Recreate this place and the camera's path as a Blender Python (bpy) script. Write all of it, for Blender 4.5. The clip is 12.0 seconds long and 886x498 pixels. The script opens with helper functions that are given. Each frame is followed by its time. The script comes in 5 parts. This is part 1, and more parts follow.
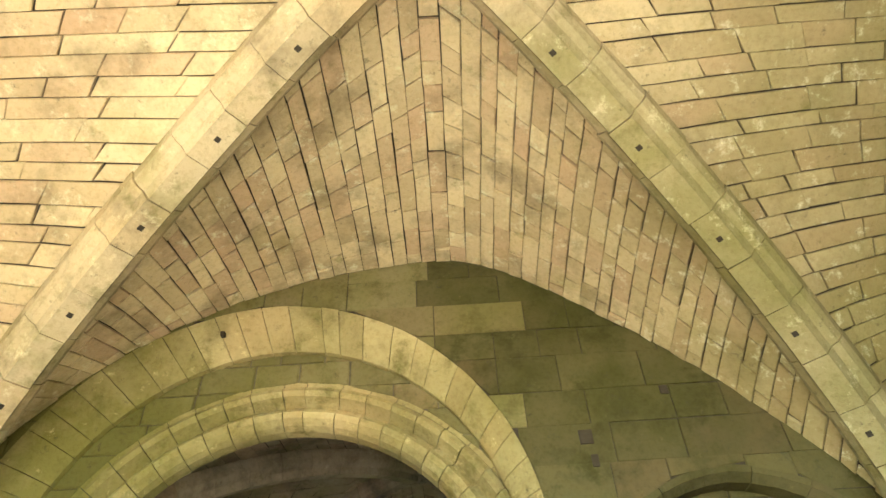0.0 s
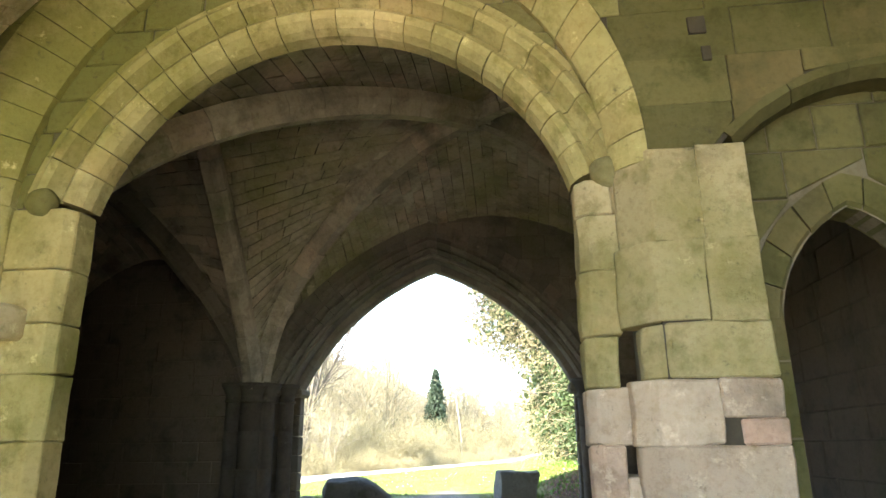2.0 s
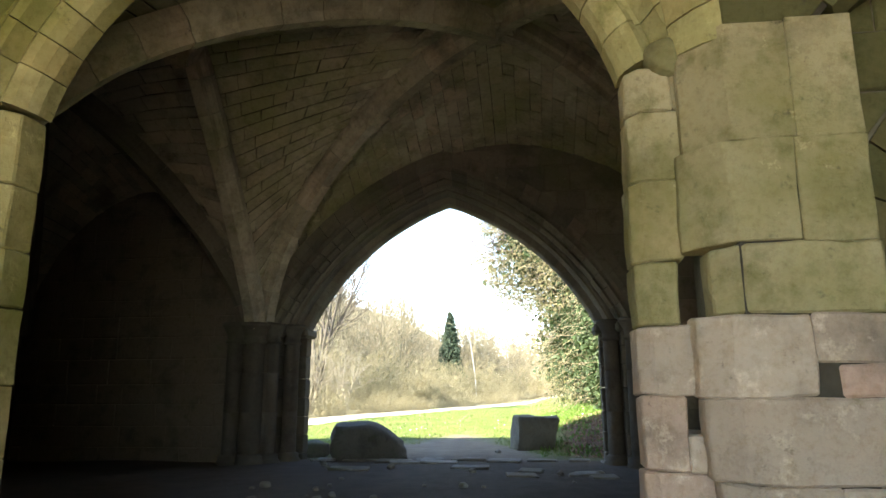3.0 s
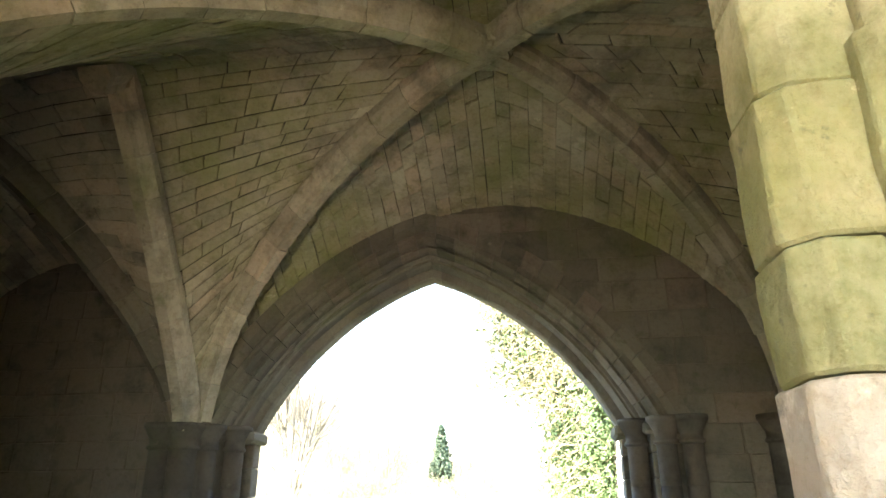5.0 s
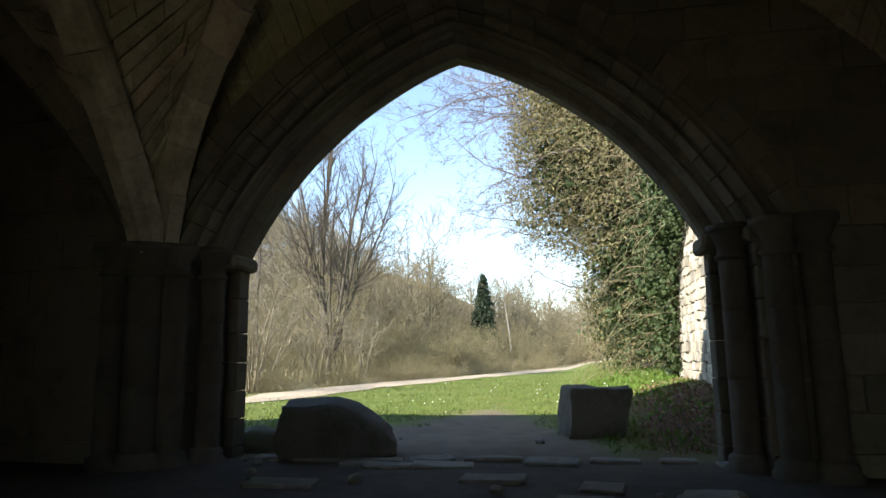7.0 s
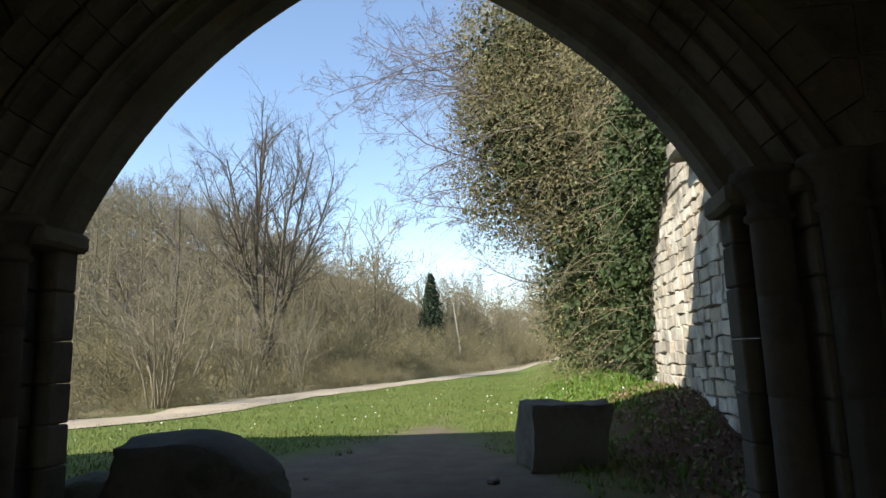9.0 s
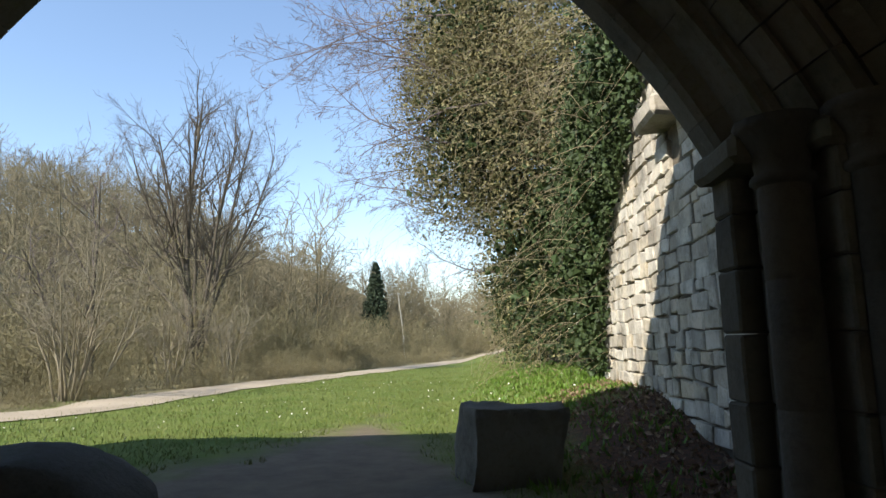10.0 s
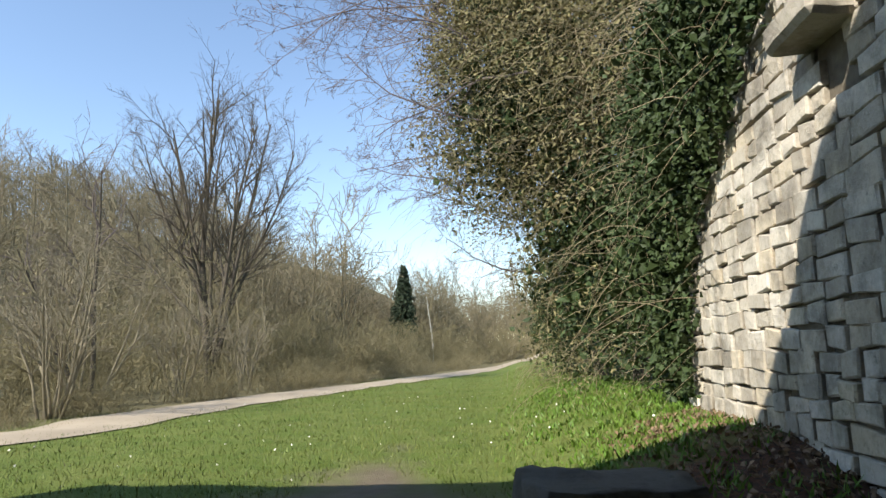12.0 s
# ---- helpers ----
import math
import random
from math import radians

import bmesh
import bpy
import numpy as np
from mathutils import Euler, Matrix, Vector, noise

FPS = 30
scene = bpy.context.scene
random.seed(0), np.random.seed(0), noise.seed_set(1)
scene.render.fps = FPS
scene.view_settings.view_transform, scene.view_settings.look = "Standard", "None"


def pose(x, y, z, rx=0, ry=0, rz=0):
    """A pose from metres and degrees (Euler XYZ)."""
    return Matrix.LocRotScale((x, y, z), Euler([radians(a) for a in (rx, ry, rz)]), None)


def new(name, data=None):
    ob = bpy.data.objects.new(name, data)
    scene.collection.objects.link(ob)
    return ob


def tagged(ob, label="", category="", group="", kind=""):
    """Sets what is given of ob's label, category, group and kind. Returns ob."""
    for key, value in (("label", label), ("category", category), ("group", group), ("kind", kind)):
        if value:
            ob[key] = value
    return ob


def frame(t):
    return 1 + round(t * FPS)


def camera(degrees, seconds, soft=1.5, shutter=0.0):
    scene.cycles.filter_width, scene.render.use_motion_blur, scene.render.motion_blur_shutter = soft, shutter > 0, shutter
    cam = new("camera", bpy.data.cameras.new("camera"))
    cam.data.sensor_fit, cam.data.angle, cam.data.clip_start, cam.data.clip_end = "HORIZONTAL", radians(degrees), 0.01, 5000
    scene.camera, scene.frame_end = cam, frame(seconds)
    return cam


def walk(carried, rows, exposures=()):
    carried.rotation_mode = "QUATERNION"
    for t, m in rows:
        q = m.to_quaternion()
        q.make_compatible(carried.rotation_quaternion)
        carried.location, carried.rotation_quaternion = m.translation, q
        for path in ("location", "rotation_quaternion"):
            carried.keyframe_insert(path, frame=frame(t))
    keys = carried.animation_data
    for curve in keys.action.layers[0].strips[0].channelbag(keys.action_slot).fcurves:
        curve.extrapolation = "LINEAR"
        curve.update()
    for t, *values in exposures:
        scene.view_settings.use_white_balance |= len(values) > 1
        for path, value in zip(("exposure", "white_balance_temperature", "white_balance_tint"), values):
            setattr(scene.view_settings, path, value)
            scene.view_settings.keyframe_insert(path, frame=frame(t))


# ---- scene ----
cam = camera(67.4, 12.0)
METRES, EYE, TILT, LEAN, TURN = 13.0, 1.4, 0.0, 0.0, 0.0
ROWS = [
    (0.0, 0.0, 0.0, 0.0, 2.26, 42.16, 2.5),
    (0.5, 0.0018, 0.0298, -0.004, 2.47, 38.47, 2.18),
    (1.0, -0.0003, 0.0576, -0.0049, 4.35, 28.77, 1.2),
    (1.5, -0.0082, 0.0912, -0.0063, 5.36, 18.82, 0.57),
    (2.0, -0.0134, 0.1254, -0.0078, 6.36, 16.67, 0.7),
    (2.5, -0.0158, 0.1589, -0.006, 7.67, 13.47, 0.04),
    (3.0, -0.0223, 0.2001, -0.0047, 7.56, 11.96, 0.25),
    (3.5, -0.0277, 0.235, -0.0018, 5.32, 11.33, 0.87),
    (5.5, -0.0357, 0.4137, -0.0022, 7.18, 23.25, 0.12),
    (6.0, -0.0394, 0.4619, -0.004, 6.81, 16.58, 1.01),
    (6.5, -0.0357, 0.5076, -0.0083, 8.67, 16.17, 1.13),
    (7.0, -0.0446, 0.5532, -0.0127, 10.68, 9.23, 0.81),
    (9.0, -0.0539, 0.7271, -0.0072, 6.42, 9.25, 1.96),
    (9.5, -0.0516, 0.769, -0.008, 5.23, 9.03, 1.57),
    (10.0, -0.0525, 0.8142, -0.0051, 1.72, 8.32, 1.29),
    (10.5, -0.0516, 0.8594, -0.0009, 3.17, 8.37, 1.28),
    (11.0, -0.0586, 0.903, 0.0001, 3.31, 7.75, 1.07),
    (11.5, -0.0593, 0.9489, 0.0022, 2.21, 8.77, 1.69),
    (12.0, -0.0635, 0.9922, 0.006, 4.27, 8.79, 1.2),
]
EXPOSURES = [
    (0.0, 3.72), (0.8, 3.85), (1.3, 4.1), (1.6, 4.05), (2.0, 3.5), (3.0, 2.9), (3.7, 2.85), (5.3, 4.85), (5.7, 4.65),
    (6.1, 3.65), (6.5, 2.6), (7.0, 1.38), (8.8, 0.85), (12.0, 0.78)
]
walk(cam, [(t, pose(0, 0, EYE, TILT, LEAN, TURN) @ pose(METRES * x, METRES * y, METRES * z, 90 + pitch, roll, yaw)) for t, x, y, z, yaw, pitch, roll in ROWS], EXPOSURES)

# ---- world and sun ----
SUN_TRAVEL = Vector((0.85, 0.82, -1.0)).normalized()
world = bpy.data.worlds.new("sky")
scene.world = world
world.use_nodes = True
wn = world.node_tree.nodes
sky = wn.new("ShaderNodeTexSky")
sky.sky_type = "NISHITA"
sky.sun_disc = False
sky.sun_elevation = math.asin(-SUN_TRAVEL.z)
sky.sun_rotation = math.atan2(-SUN_TRAVEL.x, -SUN_TRAVEL.y)
sky.air_density, sky.dust_density, sky.ozone_density = 1.0, 0.05, 0.8
wn["Background"].inputs["Strength"].default_value = 0.15
world.node_tree.links.new(sky.outputs[0], wn["Background"].inputs["Color"])
sun = new("sun", bpy.data.lights.new("sun", "SUN"))
sun.data.energy, sun.data.angle, sun.data.color = 4.8, radians(0.53), (1.0, 0.95, 0.86)
sun.rotation_euler = SUN_TRAVEL.to_track_quat("-Z", "Y").to_euler()
sun.location = (-20, -25, 40)


# ---- materials ----
def material(name):
    m = bpy.data.materials.new(name)
    m.use_nodes = True
    return m, m.node_tree.nodes, m.node_tree.links, m.node_tree.nodes["Principled BSDF"]


def mix(nt, a, b, fac, mode="MIX"):
    n = nt.nodes.new("ShaderNodeMix")
    n.data_type, n.blend_type = "RGBA", mode
    for sock, val in ((0, fac), (6, a), (7, b)):
        if isinstance(val, bpy.types.NodeSocket):
            nt.links.new(val, n.inputs[sock])
        elif sock == 0:
            n.inputs[0].default_value = val
        else:
            n.inputs[sock].default_value = (*val, 1)
    return n.outputs[2]


def ramp(nt, src, lo, hi):
    n = nt.nodes.new("ShaderNodeMapRange")
    n.inputs[1].default_value, n.inputs[2].default_value = lo, hi
    nt.links.new(src, n.inputs[0])
    return n.outputs[0]


def wave(nt, scale, detail=5, rough=0.55, stretch=(1, 1, 1), offset=0.0):
    """Noise over world places, in metres."""
    g = nt.nodes.new("ShaderNodeNewGeometry")
    mp = nt.nodes.new("ShaderNodeMapping")
    mp.inputs["Scale"].default_value = stretch
    mp.inputs["Location"].default_value = (offset, offset * 0.7, offset * 1.3)
    nt.links.new(g.outputs["Position"], mp.inputs[0])
    n = nt.nodes.new("ShaderNodeTexNoise")
    n.inputs["Scale"].default_value, n.inputs["Detail"].default_value, n.inputs["Roughness"].default_value = scale, detail, rough
    nt.links.new(mp.outputs[0], n.inputs["Vector"])
    return n.outputs[0]


def chance(nt, island):
    if island:
        return nt.nodes.new("ShaderNodeNewGeometry").outputs["Random Per Island"]
    return nt.nodes.new("ShaderNodeObjectInfo").outputs["Random"]


def stone(name, light, dark, warm, algae=0.5, island=False, bump=0.5, spots=0.4, green=(0.20, 0.19, 0.045), grime=0.0, east=0.0, start=3.2):
    m, nodes, links, bsdf = material(name)
    nt = m.node_tree
    r = chance(nt, island)
    c = mix(nt, light, dark, r)
    pick = nodes.new("ShaderNodeMath")
    pick.operation = "FRACT"
    mul = nodes.new("ShaderNodeMath")
    mul.operation, mul.inputs[1].default_value = "MULTIPLY", 7.31
    links.new(r, mul.inputs[0])
    links.new(mul.outputs[0], pick.inputs[0])
    c = mix(nt, c, warm, ramp(nt, pick.outputs[0], 0.62, 1.1))
    c = mix(nt, c, tuple(v * 0.5 for v in dark), ramp(nt, wave(nt, 1.6, 9, 0.68), 0.50 - grime, 0.74 - grime))
    c = mix(nt, c, green, ramp(nt, wave(nt, 0.5, 7, 0.62, (1, 1, 1), 3.1), 0.70 - 0.42 * algae, 0.92 - 0.40 * algae))
    if east:
        # algae green towards the east, with the weaker light there put into the colour
        g = nodes.new("ShaderNodeNewGeometry")
        sep = nodes.new("ShaderNodeSeparateXYZ")
        links.new(g.outputs["Position"], sep.inputs[0])
        far = nodes.new("ShaderNodeMath")
        far.operation, far.inputs[1].default_value = "MULTIPLY_ADD", 5.0
        links.new(wave(nt, 0.7, 7, 0.65, (1, 1, 1), 9.3), far.inputs[0])
        links.new(sep.outputs[0], far.inputs[2])
        cover = nodes.new("ShaderNodeMath")
        cover.operation, cover.inputs[1].default_value = "MULTIPLY", east
        links.new(ramp(nt, far.outputs[0], start, start + 3.8), cover.inputs[0])
        c = mix(nt, c, tuple(v * 0.75 for v in green), cover.outputs[0])
    c = mix(nt, c, tuple(v * 0.7 for v in green), ramp(nt, wave(nt, 2.6, 8, 0.7, (1, 1, 1), 5.7), 0.66 - 0.2 * algae, 0.80 - 0.12 * algae))
    c = mix(nt, c, (0.045, 0.042, 0.03), ramp(nt, wave(nt, 8, 7, 0.75, (1, 1, 1), 8.0), 0.60, 0.78))
    c = mix(nt, c, tuple(min(0.8, v * 1.45) for v in light), ramp(nt, wave(nt, 4.5, 8, 0.75, (1, 1, 1), 17.0), 0.70 - 0.2 * spots, 0.86 - 0.2 * spots))
    c = mix(nt, c, (0.80, 0.77, 0.70), ramp(nt, wave(nt, 20, 7, 0.72, (1, 1, 1), 23.0), 0.48, 0.72), "MULTIPLY")
    links.new(c, bsdf.inputs["Base Color"])
    bsdf.inputs["Roughness"].default_value = 0.92
    bsdf.inputs["Specular IOR Level"].default_value = 0.2
    bp = nodes.new("ShaderNodeBump")
    bp.inputs["Strength"].default_value, bp.inputs["Distance"].default_value = bump, 0.03
    h = nodes.new("ShaderNodeMath")
    h.operation = "ADD"
    links.new(wave(nt, 7, 8, 0.65), h.inputs[0])
    fine = nodes.new("ShaderNodeMath")
    fine.operation, fine.inputs[1].default_value = "MULTIPLY", 0.5
    links.new(wave(nt, 30, 6, 0.7), fine.inputs[0])
    links.new(fine.outputs[0], h.inputs[1])
    links.new(h.outputs[0], bp.inputs["Height"])
    links.new(bp.outputs[0], bsdf.inputs["Normal"])
    return m


def plain(name, a, b, scale=6, rough=0.85, bump=0.3, island=False):
    m, nodes, links, bsdf = material(name)
    nt = m.node_tree
    c = mix(nt, a, b, ramp(nt, wave(nt, scale, 7, 0.65), 0.3, 0.7))
    if island:
        c = mix(nt, c, tuple(v * 0.45 for v in b), ramp(nt, chance(nt, True), 0.35, 1.0))
    links.new(c, bsdf.inputs["Base Color"])
    bsdf.inputs["Roughness"].default_value = rough
    bsdf.inputs["Specular IOR Level"].default_value = 0.25
    bp = nodes.new("ShaderNodeBump")
    bp.inputs["Strength"].default_value, bp.inputs["Distance"].default_value = bump, 0.02
    links.new(wave(nt, scale * 6, 6, 0.7), bp.inputs["Height"])
    links.new(bp.outputs[0], bsdf.inputs["Normal"])
    return m


CREAM, TAN = (0.74, 0.625, 0.385), (0.54, 0.435, 0.255)
M_WEB = stone("web_limestone", CREAM, TAN, (0.58, 0.41, 0.26), 0.28, True, spots=0.7, green=(0.31, 0.285, 0.10), east=0.85)
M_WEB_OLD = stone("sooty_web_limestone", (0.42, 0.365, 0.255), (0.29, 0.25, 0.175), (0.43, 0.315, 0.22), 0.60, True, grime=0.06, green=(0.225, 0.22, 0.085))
M_RIB = stone("rib_limestone", (0.61, 0.52, 0.33), (0.51, 0.425, 0.26), (0.56, 0.44, 0.25), 0.56, spots=0.6, green=(0.25, 0.24, 0.08), east=0.75)
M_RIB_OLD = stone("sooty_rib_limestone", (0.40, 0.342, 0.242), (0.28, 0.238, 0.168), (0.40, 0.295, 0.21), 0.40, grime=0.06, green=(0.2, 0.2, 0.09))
M_ASHLAR = stone("algae_ashlar", (0.22, 0.195, 0.092), (0.15, 0.132, 0.06), (0.22, 0.17, 0.085), 0.70, spots=0.35, green=(0.14, 0.136, 0.037))
M_VOUSSOIR = stone("yellowed_arch_stone", (0.52, 0.445, 0.225), (0.38, 0.32, 0.15), (0.48, 0.365, 0.18), 0.60, spots=0.5, green=(0.20, 0.188, 0.052), east=0.75, start=0.9)
M_PIER = stone("worn_pier_stone", (0.40, 0.335, 0.20), (0.28, 0.23, 0.13), (0.42, 0.31, 0.185), 0.68, spots=0.35, bump=0.9, green=(0.185, 0.168, 0.058))
# algaed stone, darkened further for the weak light round the foot arch
M_ASHLAR_GREEN = stone("heavily_algaed_ashlar", (0.118, 0.107, 0.043), (0.08, 0.072, 0.028), (0.12, 0.094, 0.043), 0.66, spots=0.35, green=(0.055, 0.056, 0.014))
M_PIER_LOW = stone("pinkish_pier_stone", (0.42, 0.335, 0.25), (0.33, 0.255, 0.19), (0.43, 0.275, 0.205), 0.22, bump=0.9, spots=0.7, green=(0.20, 0.185, 0.07))
# inner wall, gate, recess and shaft stone: deep shade put into the base colours
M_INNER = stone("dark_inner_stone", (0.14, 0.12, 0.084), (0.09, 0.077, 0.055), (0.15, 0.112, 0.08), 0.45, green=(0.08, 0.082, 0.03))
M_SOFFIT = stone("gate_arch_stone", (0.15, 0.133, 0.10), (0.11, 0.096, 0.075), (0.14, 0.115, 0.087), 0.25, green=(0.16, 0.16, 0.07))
M_SHADED = stone("sooty_recess_stone", (0.115, 0.096, 0.069), (0.075, 0.064, 0.047), (0.105, 0.08, 0.057), 0.3, green=(0.07, 0.07, 0.03))
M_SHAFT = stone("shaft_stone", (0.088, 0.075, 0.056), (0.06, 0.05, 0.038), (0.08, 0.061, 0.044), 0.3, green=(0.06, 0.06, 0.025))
M_RECESS_WEB = stone("sooty_recess_web", (0.27, 0.233, 0.17), (0.195, 0.165, 0.12), (0.33, 0.26, 0.185), 0.4, True, green=(0.09, 0.09, 0.04))
M_MORTAR = plain("mortar", (0.06, 0.05, 0.034), (0.03, 0.025, 0.018), 5, 0.95, 0.6)
M_OLD_MORTAR = plain("weathered_lime_mortar", (0.20, 0.17, 0.125), (0.09, 0.075, 0.055), 6, 0.95, 0.8)
M_RUBBLE = stone("pale_weathered_limestone", (0.69, 0.63, 0.525), (0.42, 0.37, 0.295), (0.60, 0.50, 0.35), 0.16, bump=0.9, spots=0.3, green=(0.16, 0.16, 0.08), grime=0.06)
M_BOULDER = stone("mossy_boulder", (0.10, 0.09, 0.075), (0.065, 0.06, 0.05), (0.09, 0.08, 0.06), 0.5, bump=1.0, green=(0.06, 0.075, 0.03))
M_BLOCK = stone("dark_block_stone", (0.17, 0.155, 0.125), (0.12, 0.108, 0.088), (0.15, 0.13, 0.1), 0.35, bump=0.9, green=(0.07, 0.078, 0.035))
M_FLAG = stone("floor_flag", (0.24, 0.21, 0.17), (0.15, 0.13, 0.105), (0.19, 0.16, 0.12), 0.3, bump=0.7, green=(0.1, 0.11, 0.05))


# ---- mesh helpers ----
def quick_mesh(name, verts, faces, smooth=False):
    me = bpy.data.meshes.new(name)
    v = np.asarray(verts, dtype=np.float32)
    f = np.asarray(faces, dtype=np.int32)
    me.vertices.add(len(v))
    me.vertices.foreach_set("co", v.ravel())
    me.loops.add(f.size)
    me.loops.foreach_set("vertex_index", f.ravel())
    me.polygons.add(len(f))
    me.polygons.foreach_set("loop_start", np.arange(0, f.size, f.shape[1], dtype=np.int32))
    me.polygons.foreach_set("use_smooth", np.full(len(f), smooth))
    me.update(calc_edges=True)
    me.validate()
    return me


def mixed_mesh(name, verts, faces, smooth=False):
    me = bpy.data.meshes.new(name)
    me.from_pydata([tuple(v) for v in verts], [], faces)
    if smooth:
        me.polygons.foreach_set("use_smooth", [True] * len(me.polygons))
    me.update()
    return me


def piece(name, me, mat, parent=None, label=""):
    ob = new(name, me)
    if not me.materials:
        me.materials.append(mat)
    if parent is not None:
        ob.parent = parent
    if label:
        tagged(ob, label)
    return ob


def outward(bm):
    bmesh.ops.recalc_face_normals(bm, faces=bm.faces)


def from_bm(name, bm, smooth=False):
    me = bpy.data.meshes.new(name)
    outward(bm)
    for f in bm.faces:
        f.smooth = smooth
    bm.to_mesh(me)
    bm.free()
    return me


class Arch:
    """A two-centred arch: half-width h, rise above the springing z, radius R, over the middle cx."""

    def __init__(self, cx, zs, h, rise, R):
        self.cx, self.zs, self.h, self.rise, self.R = cx, zs, h, rise, R
        d = math.hypot(h, rise)
        k = math.sqrt(max(R * R - d * d / 4, 0))
        self.c = h / 2 - k * rise / d
        self.cz = rise / 2 - k * h / d
        self.a0 = math.atan2(-self.cz, h - self.c)

    def end(self, off=0.0):
        return math.acos(max(-1, min(1, -self.c / (self.R + off))))

    def at(self, t, off=0.0):
        """t from -1 (left springing) over 0 (apex) to 1 (right springing)."""
        a = self.a0 + (self.end(off) - self.a0) * (1 - abs(t))
        x = max(0.0, self.c + (self.R + off) * math.cos(a))
        return self.cx + math.copysign(x, t), self.zs + self.cz + (self.R + off) * math.sin(a)

    def height(self, x):
        u = abs(x - self.cx)
        if u >= self.h:
            return self.zs
        return self.zs + self.cz + math.sqrt(max(0, self.R ** 2 - (u - self.c) ** 2))

    def clip(self, poly, off=0.0):
        """What of a small convex polygon (x, z) lies outside the opening."""
        mx = sum(p[0] for p in poly) / len(poly)
        mz = sum(p[1] for p in poly) / len(poly)
        s = 1 if mx >= self.cx else -1
        if mz < self.zs + self.cz + (self.R + off) * math.sin(self.a0) and mz < self.zs + 0.01:
            edge = self.cx + s * self.h
            return cut(poly, lambda p: s * (p[0] - edge))
        ox, oz = self.cx + s * self.c, self.zs + self.cz
        d = Vector((mx - ox, mz - oz))
        if d.length < 0.05:
            return []
        n = d.normalized()
        return cut(poly, lambda p: (p[0] - ox) * n.x + (p[1] - oz) * n.y - self.R - off)


def cut(poly, f):
    out = []
    for i, p in enumerate(poly):
        q = poly[(i + 1) % len(poly)]
        a, b = f(p), f(q)
        if a >= 0:
            out.append(p)
        if (a >= 0) != (b >= 0):
            k = a / (a - b)
            out.append((p[0] + (q[0] - p[0]) * k, p[1] + (q[1] - p[1]) * k))
    return out


def area(poly):
    return abs(sum(p[0] * q[1] - q[0] * p[1] for p, q in zip(poly, poly[1:] + poly[:1]))) / 2


def inset(poly, d):
    cx = sum(p[0] for p in poly) / len(poly)
    cz = sum(p[1] for p in poly) / len(poly)
    out = []
    for x, z in poly:
        l = math.hypot(x - cx, z - cz) + 1e-6
        k = max(0.3, 1 - d * 1.4 / l)
        out.append((cx + (x - cx) * k, cz + (z - cz) * k))
    return out


def slab(poly, place, thick, gap=0.008, bev=0.016, wob=0.004):
    """Verts and faces of a stone with a bevelled face. place(u, v, d): the point at depth d out of the wall."""
    a, b = inset(poly, gap), inset(poly, gap + bev)
    n = len(poly)
    vs = [place(u, v, -0.02) for u, v in a] + [place(u, v, thick - bev * 0.8) for u, v in a]
    vs += [place(u + random.uniform(-wob, wob), v + random.uniform(-wob, wob), thick + random.uniform(-wob, wob)) for u, v in b]
    fs = [tuple(range(2 * n, 3 * n))]
    for i in range(n):
        j = (i + 1) % n
        fs += [(i, j, n + j, n + i), (n + i, n + j, 2 * n + j, 2 * n + i)]
    return vs, fs


def facing(me, way):
    """Turns the faces so that the first one looks along way."""
    if me.polygons and me.polygons[0].normal.dot(Vector(way)) < 0:
        me.flip_normals()
    return me


def courses_of(z0, z1, lo, hi, stops=()):
    zs, z = [z0], z0
    marks = sorted([s for s in stops if z0 < s < z1] + [z1])
    for m in marks:
        n = max(1, round((m - z) / random.uniform(lo, hi)))
        cuts = [z + (m - z) * (i + (random.uniform(-0.12, 0.12) if i < n else 0)) / n for i in range(1, n + 1)]
        zs += cuts
        z = m
    return zs


def ashlar(parent, mat, place, way, u0, u1, z0, z1, lo, hi, long, clips=(), name="stone_block", thick=0.02, stops=(), least=0.012, joined=False, gap=0.006, bev=0.014, wob=0.004, jitter=0.0, uneven=0.006):
    """Courses of stones on a wall's face, cut round the openings."""
    zs = courses_of(z0, z1, lo, hi, stops)
    allv, allf = [], []
    for b, t in zip(zs, zs[1:]):
        u = u0 - random.uniform(0, long)
        while u < u1:
            w = long * random.uniform(0.6, 1.4)
            a, e = max(u, u0), min(u + w, u1)
            u += w
            if e - a < 0.05:
                continue
            j = [random.uniform(-jitter, jitter) for _ in range(4)]
            polys = [[(a, b + j[0]), (e, b + j[1]), (e, t + j[2]), (a, t + j[3])]]
            for c in clips:
                polys = [c(p) for p in polys]
                polys = [p for p in polys if len(p) > 2 and area(p) > least]
            for p in polys:
                vs, fs = slab(p, place, thick + random.uniform(-uneven, uneven), gap, bev, wob)
                if joined:
                    o = len(allv)
                    allv += vs
                    allf += [tuple(i + o for i in f) for f in fs]
                else:
                    piece(name, facing(mixed_mesh(name, vs, fs), way), mat(p[0][0], p[0][1]) if callable(mat) else mat, parent)
    if joined and allv:
        me = mixed_mesh("stonework", allv, allf)
        bm = bmesh.new()
        bm.from_mesh(me)
        outward(bm)
        bm.to_mesh(me)
        bm.free()
        return tagged(piece("stonework", me, mat, parent), kind="stuff")


